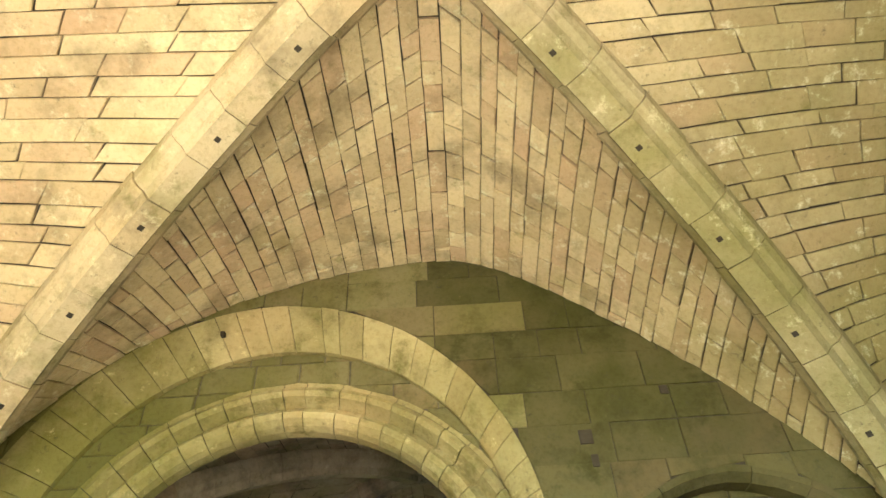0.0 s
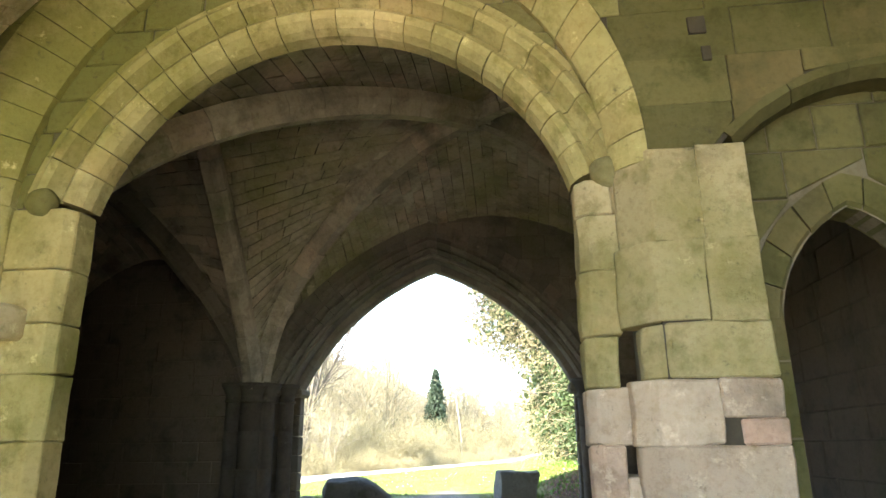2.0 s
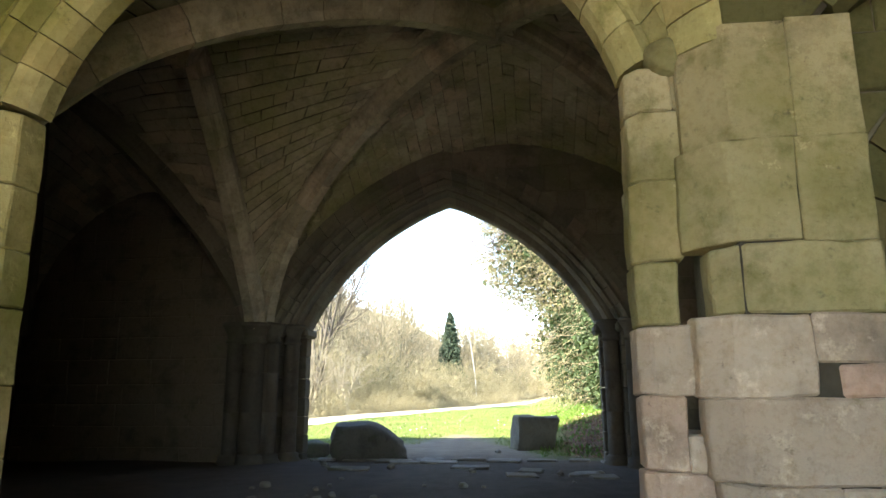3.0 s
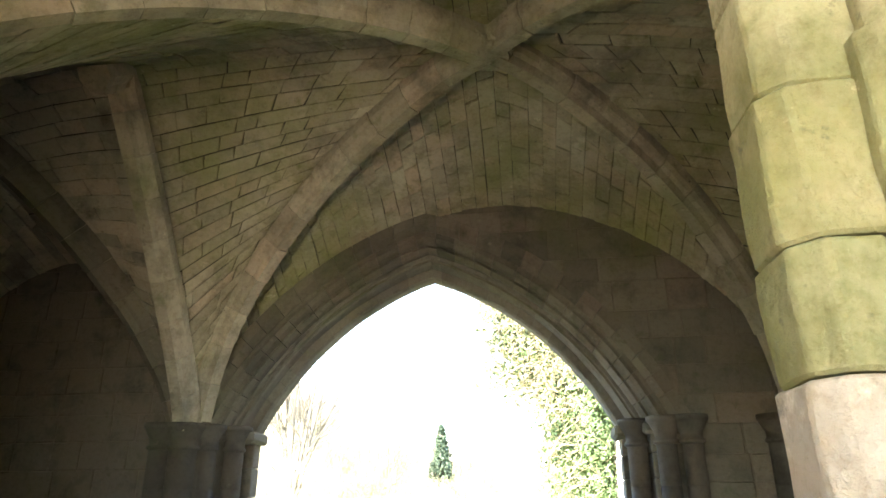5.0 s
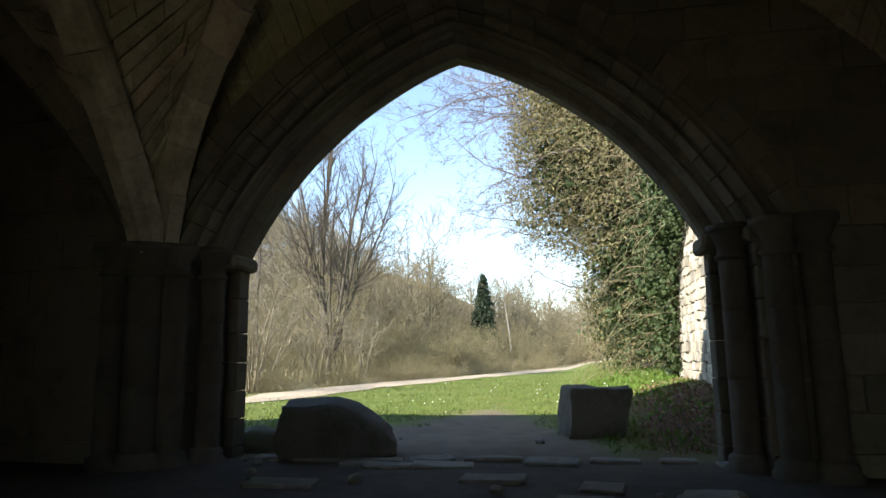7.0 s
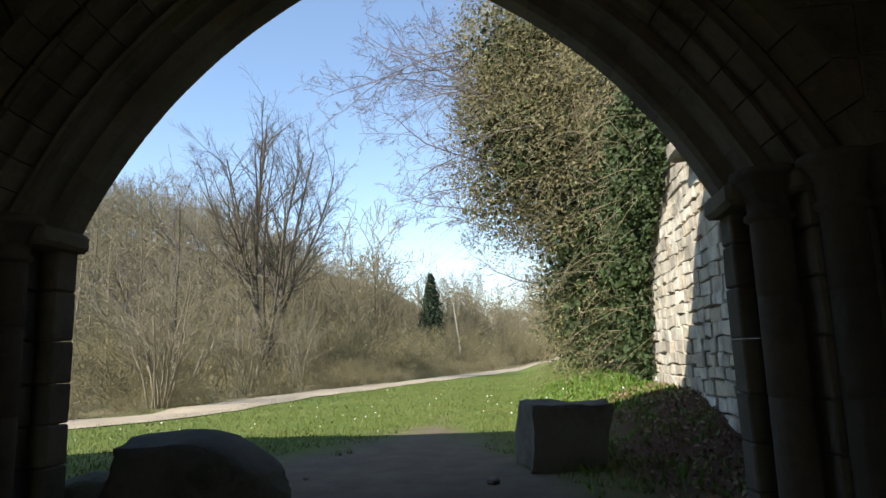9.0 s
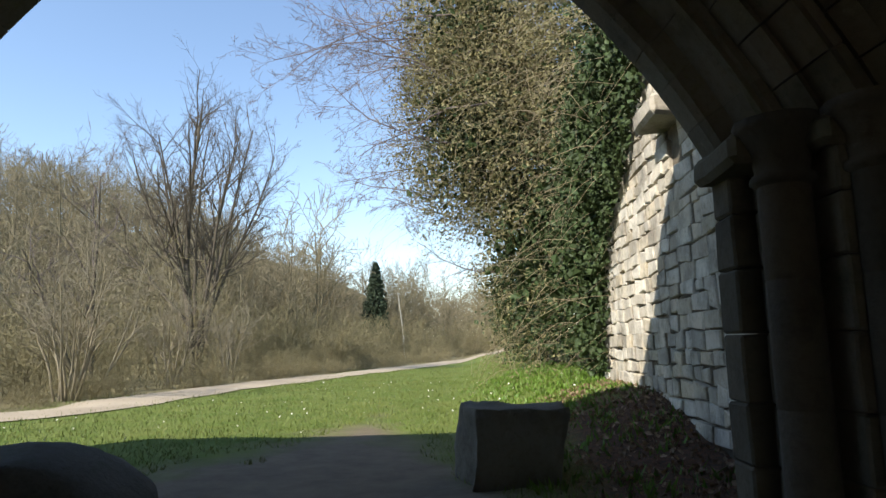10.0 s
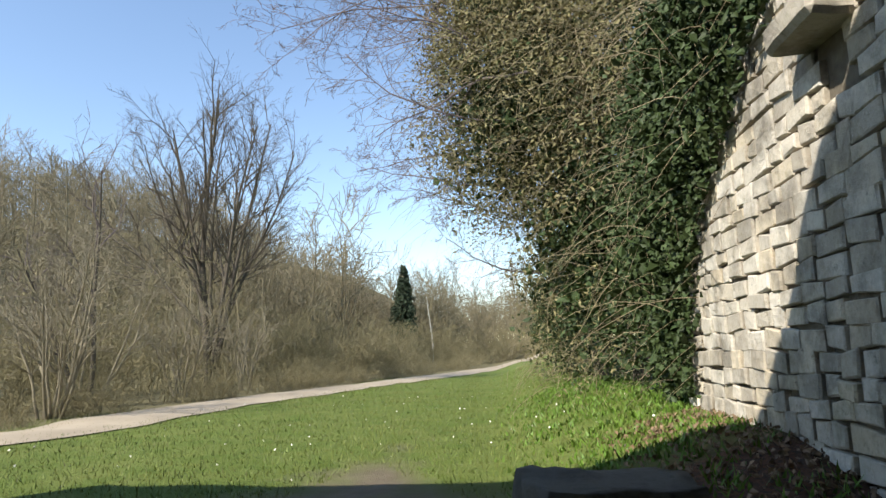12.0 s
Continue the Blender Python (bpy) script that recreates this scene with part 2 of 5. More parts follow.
def wall_body(name, mat, x0, x1, z0, z1, y0, y1, arches, label, top=None):
    """A wall along x with arched openings from z0 up."""
    xs = {x0, x1}
    for a in arches:
        xs |= {a.at(t / 24)[0] for t in range(-24, 25)}
    xs |= {x0 + (x1 - x0) * i / 30 for i in range(31)}
    xs = sorted(x for x in xs if x0 <= x <= x1)
    bm = bmesh.new()
    def face(*ps):
        bm.faces.new([bm.verts.new(p) for p in ps])
    def roof(x):
        return z1 + (top(x) if top else 0)
    for a, b in zip(xs, xs[1:]):
        if b - a < 1e-5:
            continue
        m = (a + b) / 2
        o = next((k for k in arches if abs(m - k.cx) < k.h), None)
        za, zb = (o.height(a), o.height(b)) if o else (z0, z0)
        for y in (y0, y1):
            face((a, y, za), (b, y, zb), (b, y, roof(b)), (a, y, roof(a)))
        face((a, y0, za), (b, y0, zb), (b, y1, zb), (a, y1, za))
        face((a, y0, roof(a)), (b, y0, roof(b)), (b, y1, roof(b)), (a, y1, roof(a)))
    for k in arches:
        for x in (k.cx - k.h, k.cx + k.h):
            face((x, y0, z0), (x, y1, z0), (x, y1, k.zs), (x, y0, k.zs))
    for x in (x0, x1):
        face((x, y0, z0), (x, y1, z0), (x, y1, roof(x)), (x, y0, roof(x)))
    bmesh.ops.remove_doubles(bm, verts=bm.verts, dist=1e-5)
    ob = piece(name, from_bm(name, bm), mat)
    return tagged(ob, label, "wall", kind="structure")


def box_mesh(name, x0, x1, y0, y1, z0, z1):
    bm = bmesh.new()
    bmesh.ops.create_cube(bm, size=1, matrix=Matrix.LocRotScale(((x0 + x1) / 2, (y0 + y1) / 2, (z0 + z1) / 2), None, (x1 - x0, y1 - y0, z1 - z0)))
    return from_bm(name, bm)


def worn_block(name, x0, x1, y0, y1, z0, z1, bev=0.02, amp=0.008, cuts=1, seed=0.0, freq=3.0, chamfer=0.0):
    """A squared stone with rounded, uneven edges."""
    bm = bmesh.new()
    bmesh.ops.create_cube(bm, size=1, matrix=Matrix.LocRotScale(((x0 + x1) / 2, (y0 + y1) / 2, (z0 + z1) / 2), None, (x1 - x0, y1 - y0, z1 - z0)))
    if chamfer:
        side = x0 if chamfer > 0 else x1
        edge = [e for e in bm.edges if all(abs(v.co.x - side) < 1e-4 and abs(v.co.y - y0) < 1e-4 for v in e.verts)]
        bmesh.ops.bevel(bm, geom=edge, offset=abs(chamfer), segments=1, affect="EDGES")
    if cuts:
        bmesh.ops.subdivide_edges(bm, edges=bm.edges, cuts=cuts, use_grid_fill=True)
    sharp = [e for e in bm.edges if len(e.link_faces) == 2 and e.calc_face_angle(0) > 0.5]
    bmesh.ops.bevel(bm, geom=sharp, offset=bev, segments=1, affect="EDGES", clamp_overlap=True)
    for v in bm.verts:
        p = v.co * freq + Vector((seed, seed * 0.3, 0))
        v.co += amp * Vector(noise.noise_vector(p))
    return from_bm(name, bm)


def voussoirs(parent, mat, arch, profile, n, name="voussoir", t0=-1.0, t1=1.0, gap=0.006, wob=0.004):
    """Arch stones: a closed profile of (radial offset, y) swept over each stone's share of the arch."""
    cuts = [t0 + (t1 - t0) * (i + (random.uniform(-0.15, 0.15) if 0 < i < n else 0)) / n for i in range(n + 1)]
    span = arch.R * (arch.end() - arch.a0) * 2
    for a, b in zip(cuts, cuts[1:]):
        g = gap / span * 2
        k = 3
        rings = []
        w = random.uniform(-wob, wob)
        steps = [a + g + (b - a - 2 * g) * i / (k - 1) for i in range(k)]
        for t in steps:
            t = 1e-6 if abs(t) < 1e-6 else t
            rings.append([(arch.at(t, o + w)[0], y + w, arch.at(t, o + w)[1]) for o, y in profile])
        m = len(profile)
        vs = [p for r in rings for p in r]
        fs = [tuple(range(m)), tuple(range((k - 1) * m, k * m))[::-1]]
        for i in range(k - 1):
            for j in range(m):
                q = (j + 1) % m
                fs.append((i * m + j, i * m + q, (i + 1) * m + q, (i + 1) * m + j))
        bm = bmesh.new()
        bv = [bm.verts.new(v) for v in vs]
        for f in fs:
            bm.faces.new([bv[i] for i in f])
        piece(name, from_bm(name, bm), mat, parent)


def order_stones(parent, mat, inner, outer, profile, n, name="voussoir", gap=0.0035):
    """Arch stones between two arches: a closed profile of (share of the way from inner to outer, y)."""
    cuts = [-1 + 2 * (i + (random.uniform(-0.2, 0.2) if 0 < i < n else 0)) / n for i in range(n + 1)]
    g = gap / (inner.R * (inner.end() - inner.a0))
    m = len(profile)
    for a, b in zip(cuts, cuts[1:]):
        w, lift = random.uniform(-0.006, 0.006), random.uniform(-0.012, 0.012)
        vs = []
        for k in range(4):
            t = a + g + (b - a - 2 * g) * k / 3
            t = 1e-6 if abs(t) < 1e-6 else t
            p, q = inner.at(t), outer.at(t)
            vs += [(p[0] + (q[0] - p[0]) * (o + lift), y + w, p[1] + (q[1] - p[1]) * (o + lift)) for o, y in profile]
        bm = bmesh.new()
        bv = [bm.verts.new(v) for v in vs]
        bm.faces.new(bv[:m])
        bm.faces.new(bv[3 * m:][::-1])
        for i in range(3):
            for j in range(m):
                q = (j + 1) % m
                bm.faces.new([bv[i * m + j], bv[i * m + q], bv[(i + 1) * m + q], bv[(i + 1) * m + j]])
        piece(name, from_bm(name, bm), mat, parent)


# ---- plan, in metres ----
BAY1 = (-5.4, 4.35, -3.0, 6.25)
BAY2 = (-5.05, 3.1, 6.82, 13.8)
BOSS1, BOSS2 = (0.0, 2.02, 6.8), (-0.63, 10.95, 6.38)
SPRING1, SPRING2 = 2.6, 2.15

carriage_outer = Arch(-1.88, 3.3, 2.49, 2.48, 2.52)    # arris of the outer order
carriage_face = Arch(-2.0, 3.3, 2.85, 2.98, 2.95)      # where its chamfer meets the wall
carriage_inner = Arch(-1.74, 3.3, 2.06, 1.58, 2.16)
foot_outer = Arch(2.6, 3.4, 1.1, 0.5, 1.6)
foot_inner = Arch(2.32, 2.15, 0.58, 0.83, 1.02)
carriage_body = Arch(-1.74, 3.3, 2.46, 1.95, 2.56)
outer_arch = Arch(-1.74, 2.38, 2.605, 2.31, 4.57)
outer_arch_2 = Arch(-1.74, 2.38, 2.90, 2.60, 4.9)
outer_arch_3 = Arch(-1.74, 2.38, 3.22, 2.87, 5.2)
outer_body = Arch(-1.74, 2.38, 2.80, 2.50, 4.8)
outer_body_2 = Arch(-1.74, 2.38, 3.10, 2.78, 5.1)
carriage_outer_body = Arch(-1.99, 3.3, 2.82, 2.94, 2.92)
foot_outer_body = Arch(2.6, 3.4, 1.22, 0.61, 1.72)
back_arch = Arch(0.0, 3.0, 4.2, 3.3, 4.6)


def bank(x, y):
    """Height of the ground."""
    def step(a, b, v):
        k = max(0.0, min(1.0, (v - a) / (b - a)))
        return k * k * (3 - 2 * k)
    z = 0.15 * step(2, 13, y)
    out = step(15.4, 19.0, y)
    z += out * 0.62 * step(-1.0, 1.8, x) * (1 - 0.45 * step(45, 75, y))
    z += out * 0.8 * step(1.8, 6.0, x)
    z += 15 * step(36, 125, y) * step(-14, -75, x)
    z += 5 * step(70, 260, y) * step(-8, -60, x)
    z += 9 * step(18, 56, -x) * step(20, 70, y)
    z += 5 * step(120, 300, y)
    z += 0.03 * noise.noise(Vector((x * 0.5, y * 0.5, 0))) + (0.012 * noise.noise(Vector((x * 2.1, y * 2.1, 4))))
    return z


# ---- ground ----
def ground_sheet():
    xs = sorted(set([round(-14 + 0.3 * i, 3) for i in range(75)] + [8.5 + 1.5 * 1.22 ** i for i in range(30)] + [-14 - 1.2 * 1.18 ** i for i in range(38)]))
    ys = sorted(set([round(-6 + 0.3 * i, 3) for i in range(140)] + [36 + 1.0 * 1.15 ** i for i in range(46)] + [-6 - 1.5 * 1.25 ** i for i in range(28)]))
    vs = [(x, y, bank(x, y)) for y in ys for x in xs]
    w = len(xs)
    fs = [(j * w + i, j * w + i + 1, (j + 1) * w + i + 1, (j + 1) * w + i) for j in range(len(ys) - 1) for i in range(w - 1)]
    return quick_mesh("ground", vs, fs, True)


def ground_material():
    m, nodes, links, bsdf = material("grass_and_trodden_earth")
    nt = m.node_tree
    grass = mix(nt, (0.085, 0.13, 0.022), (0.15, 0.17, 0.045), ramp(nt, wave(nt, 1.3, 8, 0.7), 0.3, 0.7))
    earth = mix(nt, (0.13, 0.1, 0.072), (0.22, 0.175, 0.125), ramp(nt, wave(nt, 3.0, 8, 0.7), 0.3, 0.75))
    g = nodes.new("ShaderNodeNewGeometry")
    sep = nodes.new("ShaderNodeSeparateXYZ")
    links.new(g.outputs["Position"], sep.inputs[0])
    # bare earth under the roof, and worn in a tongue in front of the gate
    def math2(op, a, b):
        n = nodes.new("ShaderNodeMath")
        n.operation = op
        n.use_clamp = False
        for i, v in enumerate((a, b)):
            if isinstance(v, bpy.types.NodeSocket):
                links.new(v, n.inputs[i])
            else:
                n.inputs[i].default_value = v
        return n.outputs[0]
    y = sep.outputs[1]
    dx = math2("ABSOLUTE", math2("ADD", sep.outputs[0], 2.2), 0.0)
    k = math2("ADD", math2("MULTIPLY", y, 1.0), math2("MULTIPLY", dx, 2.8))
    k = math2("ADD", k, math2("MULTIPLY", wave(nt, 0.9, 6, 0.6), 6.0))
    tongue = math2("MAXIMUM", ramp(nt, k, 26.0, 23.0), ramp(nt, math2("ADD", y, wave(nt, 1.1, 6, 0.6, (1, 1, 1), 4)), 15.6, 14.9))
    # darker earth under the roof: the shade there is put into the colour
    shaded_earth = mix(nt, (0.055, 0.042, 0.032), (0.10, 0.08, 0.06), ramp(nt, wave(nt, 3.4, 8, 0.7, (1, 1, 1), 13), 0.3, 0.75))
    earth = mix(nt, earth, shaded_earth, ramp(nt, math2("ADD", y, math2("MULTIPLY", wave(nt, 1.2, 5, 0.6, (1, 1, 1), 15), 2.0)), 17.0, 14.6))
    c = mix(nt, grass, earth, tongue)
    # unseen floor made paler than the rest to bounce light into the vaults
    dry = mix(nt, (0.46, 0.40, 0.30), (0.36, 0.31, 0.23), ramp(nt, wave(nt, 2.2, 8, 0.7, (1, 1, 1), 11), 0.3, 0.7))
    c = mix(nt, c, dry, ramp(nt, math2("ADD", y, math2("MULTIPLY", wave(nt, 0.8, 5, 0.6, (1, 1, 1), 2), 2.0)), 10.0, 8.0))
    litter = mix(nt, (0.14, 0.12, 0.06), (0.22, 0.19, 0.10), ramp(nt, wave(nt, 0.6, 7, 0.7, (1, 1, 1), 6), 0.3, 0.7))
    far_side = math2("SUBTRACT", math2("MULTIPLY", y, 0.232), 16.3)
    near_side = math2("SUBTRACT", math2("MULTIPLY", y, 0.167), 14.1)
    beyond = math2("SUBTRACT", math2("MAXIMUM", far_side, near_side), sep.outputs[0])
    c = mix(nt, c, litter, ramp(nt, math2("ADD", beyond, wave(nt, 0.7, 5, 0.6, (1, 1, 1), 9)), 0.2, 1.2))
    leaf = mix(nt, (0.13, 0.065, 0.038), (0.06, 0.042, 0.03), ramp(nt, wave(nt, 22, 4, 0.7), 0.4, 0.6))
    right = math2("MULTIPLY", ramp(nt, math2("ADD", sep.outputs[0], math2("MULTIPLY", wave(nt, 1.5, 5, 0.6), 1.2)), 0.5, 1.2), ramp(nt, math2("ADD", y, math2("MULTIPLY", wave(nt, 1.5, 5, 0.6, (1, 1, 1), 5), 2.0)), 20.6, 19.6))
    right = math2("MULTIPLY", right, ramp(nt, y, 14.4, 15.2))
    c = mix(nt, c, leaf, right)
    links.new(c, bsdf.inputs["Base Color"])
    bsdf.inputs["Roughness"].default_value = 0.95
    bsdf.inputs["Specular IOR Level"].default_value = 0.15
    bp = nodes.new("ShaderNodeBump")
    bp.inputs["Strength"].default_value, bp.inputs["Distance"].default_value = 0.8, 0.05
    links.new(wave(nt, 14, 8, 0.7), bp.inputs["Height"])
    links.new(bp.outputs[0], bsdf.inputs["Normal"])
    return m


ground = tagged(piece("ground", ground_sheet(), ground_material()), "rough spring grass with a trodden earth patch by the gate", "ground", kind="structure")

# ---- cross wall with the carriage arch and the foot arch ----
X0, X1 = -10.6, 5.2
wall_cross = wall_body("wall_cross", M_MORTAR, BAY1[0] - 0.9, BAY1[1] + 0.9, -0.2, 7.0, 6.26, 6.56, [carriage_outer_body, foot_outer_body], "green-stained limestone cross wall with two stepped arches")
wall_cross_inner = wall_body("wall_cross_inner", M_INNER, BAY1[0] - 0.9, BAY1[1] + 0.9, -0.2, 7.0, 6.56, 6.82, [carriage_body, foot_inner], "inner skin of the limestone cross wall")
south = lambda u, v, d: (u, 6.26 - d, v)
def spandrel_stone(u, v):
    """Algae, and shade put into the stone colour, thicken towards the foot arch."""
    return M_ASHLAR_GREEN if u + 1.6 * noise.noise(Vector((u, v * 1.3, 1))) + random.uniform(-0.5, 0.5) > -0.1 else M_ASHLAR


ashlar(wall_cross, spandrel_stone, south, (0, -1, 0), BAY1[0], BAY1[1], 3.3, 6.95, 0.34, 0.44, 0.75,
       [lambda p: carriage_face.clip(p, 0.0), lambda p: foot_outer.clip(p, 0.12)], stops=(3.35,), thick=0.014, gap=0.003, bev=0.007, jitter=0.008)
for z in range(8):
    piece("pier_stone", worn_block("pier_stone", 3.68, 4.1, 6.23, 6.57, -0.1 + z * 0.431, 0.325 + z * 0.431, 0.015, 0.01, 1, z * 1.7), M_PIER, wall_cross)
ashlar(wall_cross, M_PIER, south, (0, -1, 0), 4.1, BAY1[1], 0.0, 3.3, 0.42, 0.5, 0.6)
ashlar(wall_cross, M_ASHLAR, south, (0, -1, 0), BAY1[0], -4.9, 0.0, 3.3, 0.42, 0.5, 0.6)
# tympanum of the foot arch
ashlar(wall_cross_inner, M_ASHLAR_GREEN, lambda u, v, d: (u, 6.56 - d, v), (0, -1, 0), 1.5, 3.7, 0.0, 4.2, 0.35, 0.45, 0.5,
       [lambda p: foot_inner.clip(p, 0.26)], stops=(2.3,))
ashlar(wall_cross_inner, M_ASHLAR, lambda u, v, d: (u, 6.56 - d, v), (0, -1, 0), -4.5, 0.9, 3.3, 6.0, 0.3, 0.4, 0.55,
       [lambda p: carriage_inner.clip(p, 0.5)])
# orders of the carriage arch
order_stones(wall_cross, M_VOUSSOIR, carriage_outer, carriage_face,
             [(1.0, 6.238), (1.0, 6.4), (0.5, 6.555), (0.0, 6.555), (0.0, 6.47), (0.1, 6.425), (0.5, 6.31), (0.9, 6.245)], 29)


inner_profile = [(0.52, 6.545), (0.52, 6.84), (0.0, 6.84), (0.0, 6.70), (0.03, 6.62), (0.09, 6.55), (0.15, 6.525), (0.19, 6.55), (0.215, 6.63), (0.26, 6.65), (0.30, 6.58), (0.33, 6.50), (0.38, 6.465), (0.43, 6.49), (0.46, 6.545)]
voussoirs(wall_cross_inner, M_VOUSSOIR, carriage_inner, inner_profile, 21, gap=0.004, wob=0.004)
voussoirs(wall_cross, M_ASHLAR_GREEN, foot_outer, [(0.14, 6.246), (0.14, 6.4), (0.0, 6.55), (0.0, 6.34), (0.07, 6.246)], 5, gap=0.003)
voussoirs(wall_cross_inner, M_ASHLAR_GREEN, foot_inner, [(0.24, 6.53), (0.24, 6.7), (0.0, 6.84), (0.0, 6.57), (0.04, 6.53)], 9)


def pier_stone(parent, mat, x0, x1, y0, y1, z0, z1, seed, bev=0.012, amp=0.014, chamfer=0.0):
    piece("pier_stone", worn_block("pier_stone", x0 + 0.001, x1 - 0.001, y0 + random.uniform(-0.004, 0.004), y1, z0 + 0.002, z1 - 0.002, bev, amp, 3, seed, 4.0, chamfer), mat, parent)


# pier between the arches, stone by stone: x0, x1, z0, z1
for i, (a, b, c, d) in enumerate([
        (0.62, 1.55, -0.1, 0.42), (0.66, 1.2, 0.42, 0.86), (1.2, 1.54, 0.42, 0.86), (0.62, 1.55, 0.86, 1.29),
        (0.60, 1.15, 1.29, 1.72), (1.25, 1.55, 1.29, 1.46), (1.15, 1.54, 1.46, 1.72), (0.70, 1.54, 1.72, 2.10),
        (0.58, 1.16, 2.10, 2.68), (1.16, 1.53, 2.10, 2.68), (0.62, 1.18, 2.68, 3.38), (1.18, 1.53, 2.68, 3.40)]):
    pier_stone(wall_cross, M_PIER_LOW if c < 1.7 else M_PIER, a, b, 6.235, 6.58, c, d, 2.0 + i * 3.7, bev=0.014 if c < 2.0 else 0.006, amp=0.02 if c < 2.5 else 0.007, chamfer=(0.16 if c < 2.0 else 0.22) if a < 0.9 else 0.0)
# jamb of the inner order beside it, with the holes where stones are lost
for i, (a, b, c, d) in enumerate([
        (0.32, 0.80, -0.1, 0.46), (0.31, 0.80, 0.46, 0.89), (0.32, 0.55, 0.89, 1.3), (0.55, 0.78, 0.89, 1.1), (0.31, 0.8, 1.3, 1.69),
        (0.32, 0.56, 1.69, 2.06), (0.31, 0.6, 2.06, 2.55), (0.6, 0.8, 2.3, 2.55), (0.33, 0.82, 2.55, 2.99), (0.33, 0.6, 2.99, 3.28), (0.6, 0.82, 2.99, 3.28)]):
    pier_stone(wall_cross_inner, M_PIER_LOW if c < 1.6 else M_PIER, a, b, 6.51, 6.83, c, d, 40.0 + i * 2.9, chamfer=0.08 if a < 0.4 else 0.0)
for i, (c, d) in enumerate(zip([-0.1, 0.45, 0.95, 1.42, 1.8, 2.42, 2.8], [0.45, 0.95, 1.42, 1.8, 2.16, 2.8, 3.3])):
    pier_stone(wall_cross, M_VOUSSOIR, -4.98, -4.36, 6.235, 6.58, c, d, 80.0 + i * 2.3, chamfer=-0.24)
for i, (c, d) in enumerate(zip([-0.1, 0.4, 0.9, 1.38, 1.9, 2.3, 2.75], [0.4, 0.9, 1.38, 1.9, 2.3, 2.75, 3.28])):
    pier_stone(wall_cross_inner, M_VOUSSOIR, -4.45, -3.82, 6.51, 6.83, c, d, 120.0 + i * 2.3, chamfer=-0.08)
pier_stone(wall_cross, M_RIB, -5.05, -4.08, 6.13, 6.58, 2.16, 2.42, 150.0, 0.03)


# putlog holes: dark blocks on the face, the hollow's shade given by colour
for x, z, w, h in ((2.22, 4.88, 0.08, 0.10), (1.32, 4.4, 0.13, 0.15), (1.36, 4.15, 0.07, 0.12), (-2.6, 5.93, 0.05, 0.05)):
    piece("putlog_hole", worn_block("putlog_hole", x - w / 2, x + w / 2, 6.228, 6.3, z - h / 2, z + h / 2, 0.004, 0.01, 1, x), M_MORTAR, wall_cross)


def hood_stop(x):
    bm = bmesh.new()
    bmesh.ops.create_uvsphere(bm, u_segments=14, v_segments=9, radius=0.15)
    for v in bm.verts:
        v.co = Vector((v.co.x * 0.9, v.co.y * 0.8, v.co.z * 0.85)) + 0.02 * Vector(noise.noise_vector(v.co * 7))
    ob = piece("hood_stop", from_bm("hood_stop", bm, True), M_ASHLAR, wall_cross_inner)
    ob.location = (x, 6.54, 3.34)


hood_stop(0.58)
hood_stop(-4.14)


# added filler; its dark colour stands for the shade inside the shallow holes
tagged(piece("wall_pier_core", box_mesh("wall_pier_core", 0.86, 1.48, 6.34, 6.55, -0.2, 3.3), M_MORTAR), "dark filler core of the pier between the arches", "wall", kind="structure")

# ---- vaults ----
def ellipse(s):
    return math.sqrt(max(0.0, 1 - s * s))


def taper(s):
    """Falls from 1 to 0, straight but for a rounded top."""
    return 1 - (math.sqrt(s * s + 0.02) - 0.1414) / (math.sqrt(1.02) - 0.1414)


def web_point(bay, boss, spring, straight, wall_crown, side, u, v):
    """A cell of a rib vault: u from -1 to 1 along the wall, v from 0 at the ribs to 1 at the wall."""
    x0, x1, y0, y1 = bay
    s = min(1.0, abs(u))
    zr = spring + (boss[2] - spring) * ((1 - straight) * ellipse(s) + straight * taper(s))
    wall_crown, k_low, k_high = wall_crown if isinstance(wall_crown, tuple) else (wall_crown, 0.12, 0.12)
    k = k_high if u > 0 else k_low
    zw = spring + (wall_crown - spring) * ((1 - k) * ellipse(s) + k * taper(s))
    z = zr + (zw - zr) * v + 0.08 * math.sin(math.pi * v) * (1 - s)
    d = s + (1 - s) * v
    bx, by = boss[0], boss[1]
    across = (bx + s * ((x1 if u > 0 else x0) - bx)), (by + s * ((y1 if u > 0 else y0) - by))
    if side == "n":
        return Vector((across[0], by + d * (y1 - by), z))
    if side == "s":
        return Vector((across[0], by - d * (by - y0), z))
    if side == "e":
        return Vector((bx + d * (x1 - bx), across[1], z))
    return Vector((bx - d * (bx - x0), across[1], z))


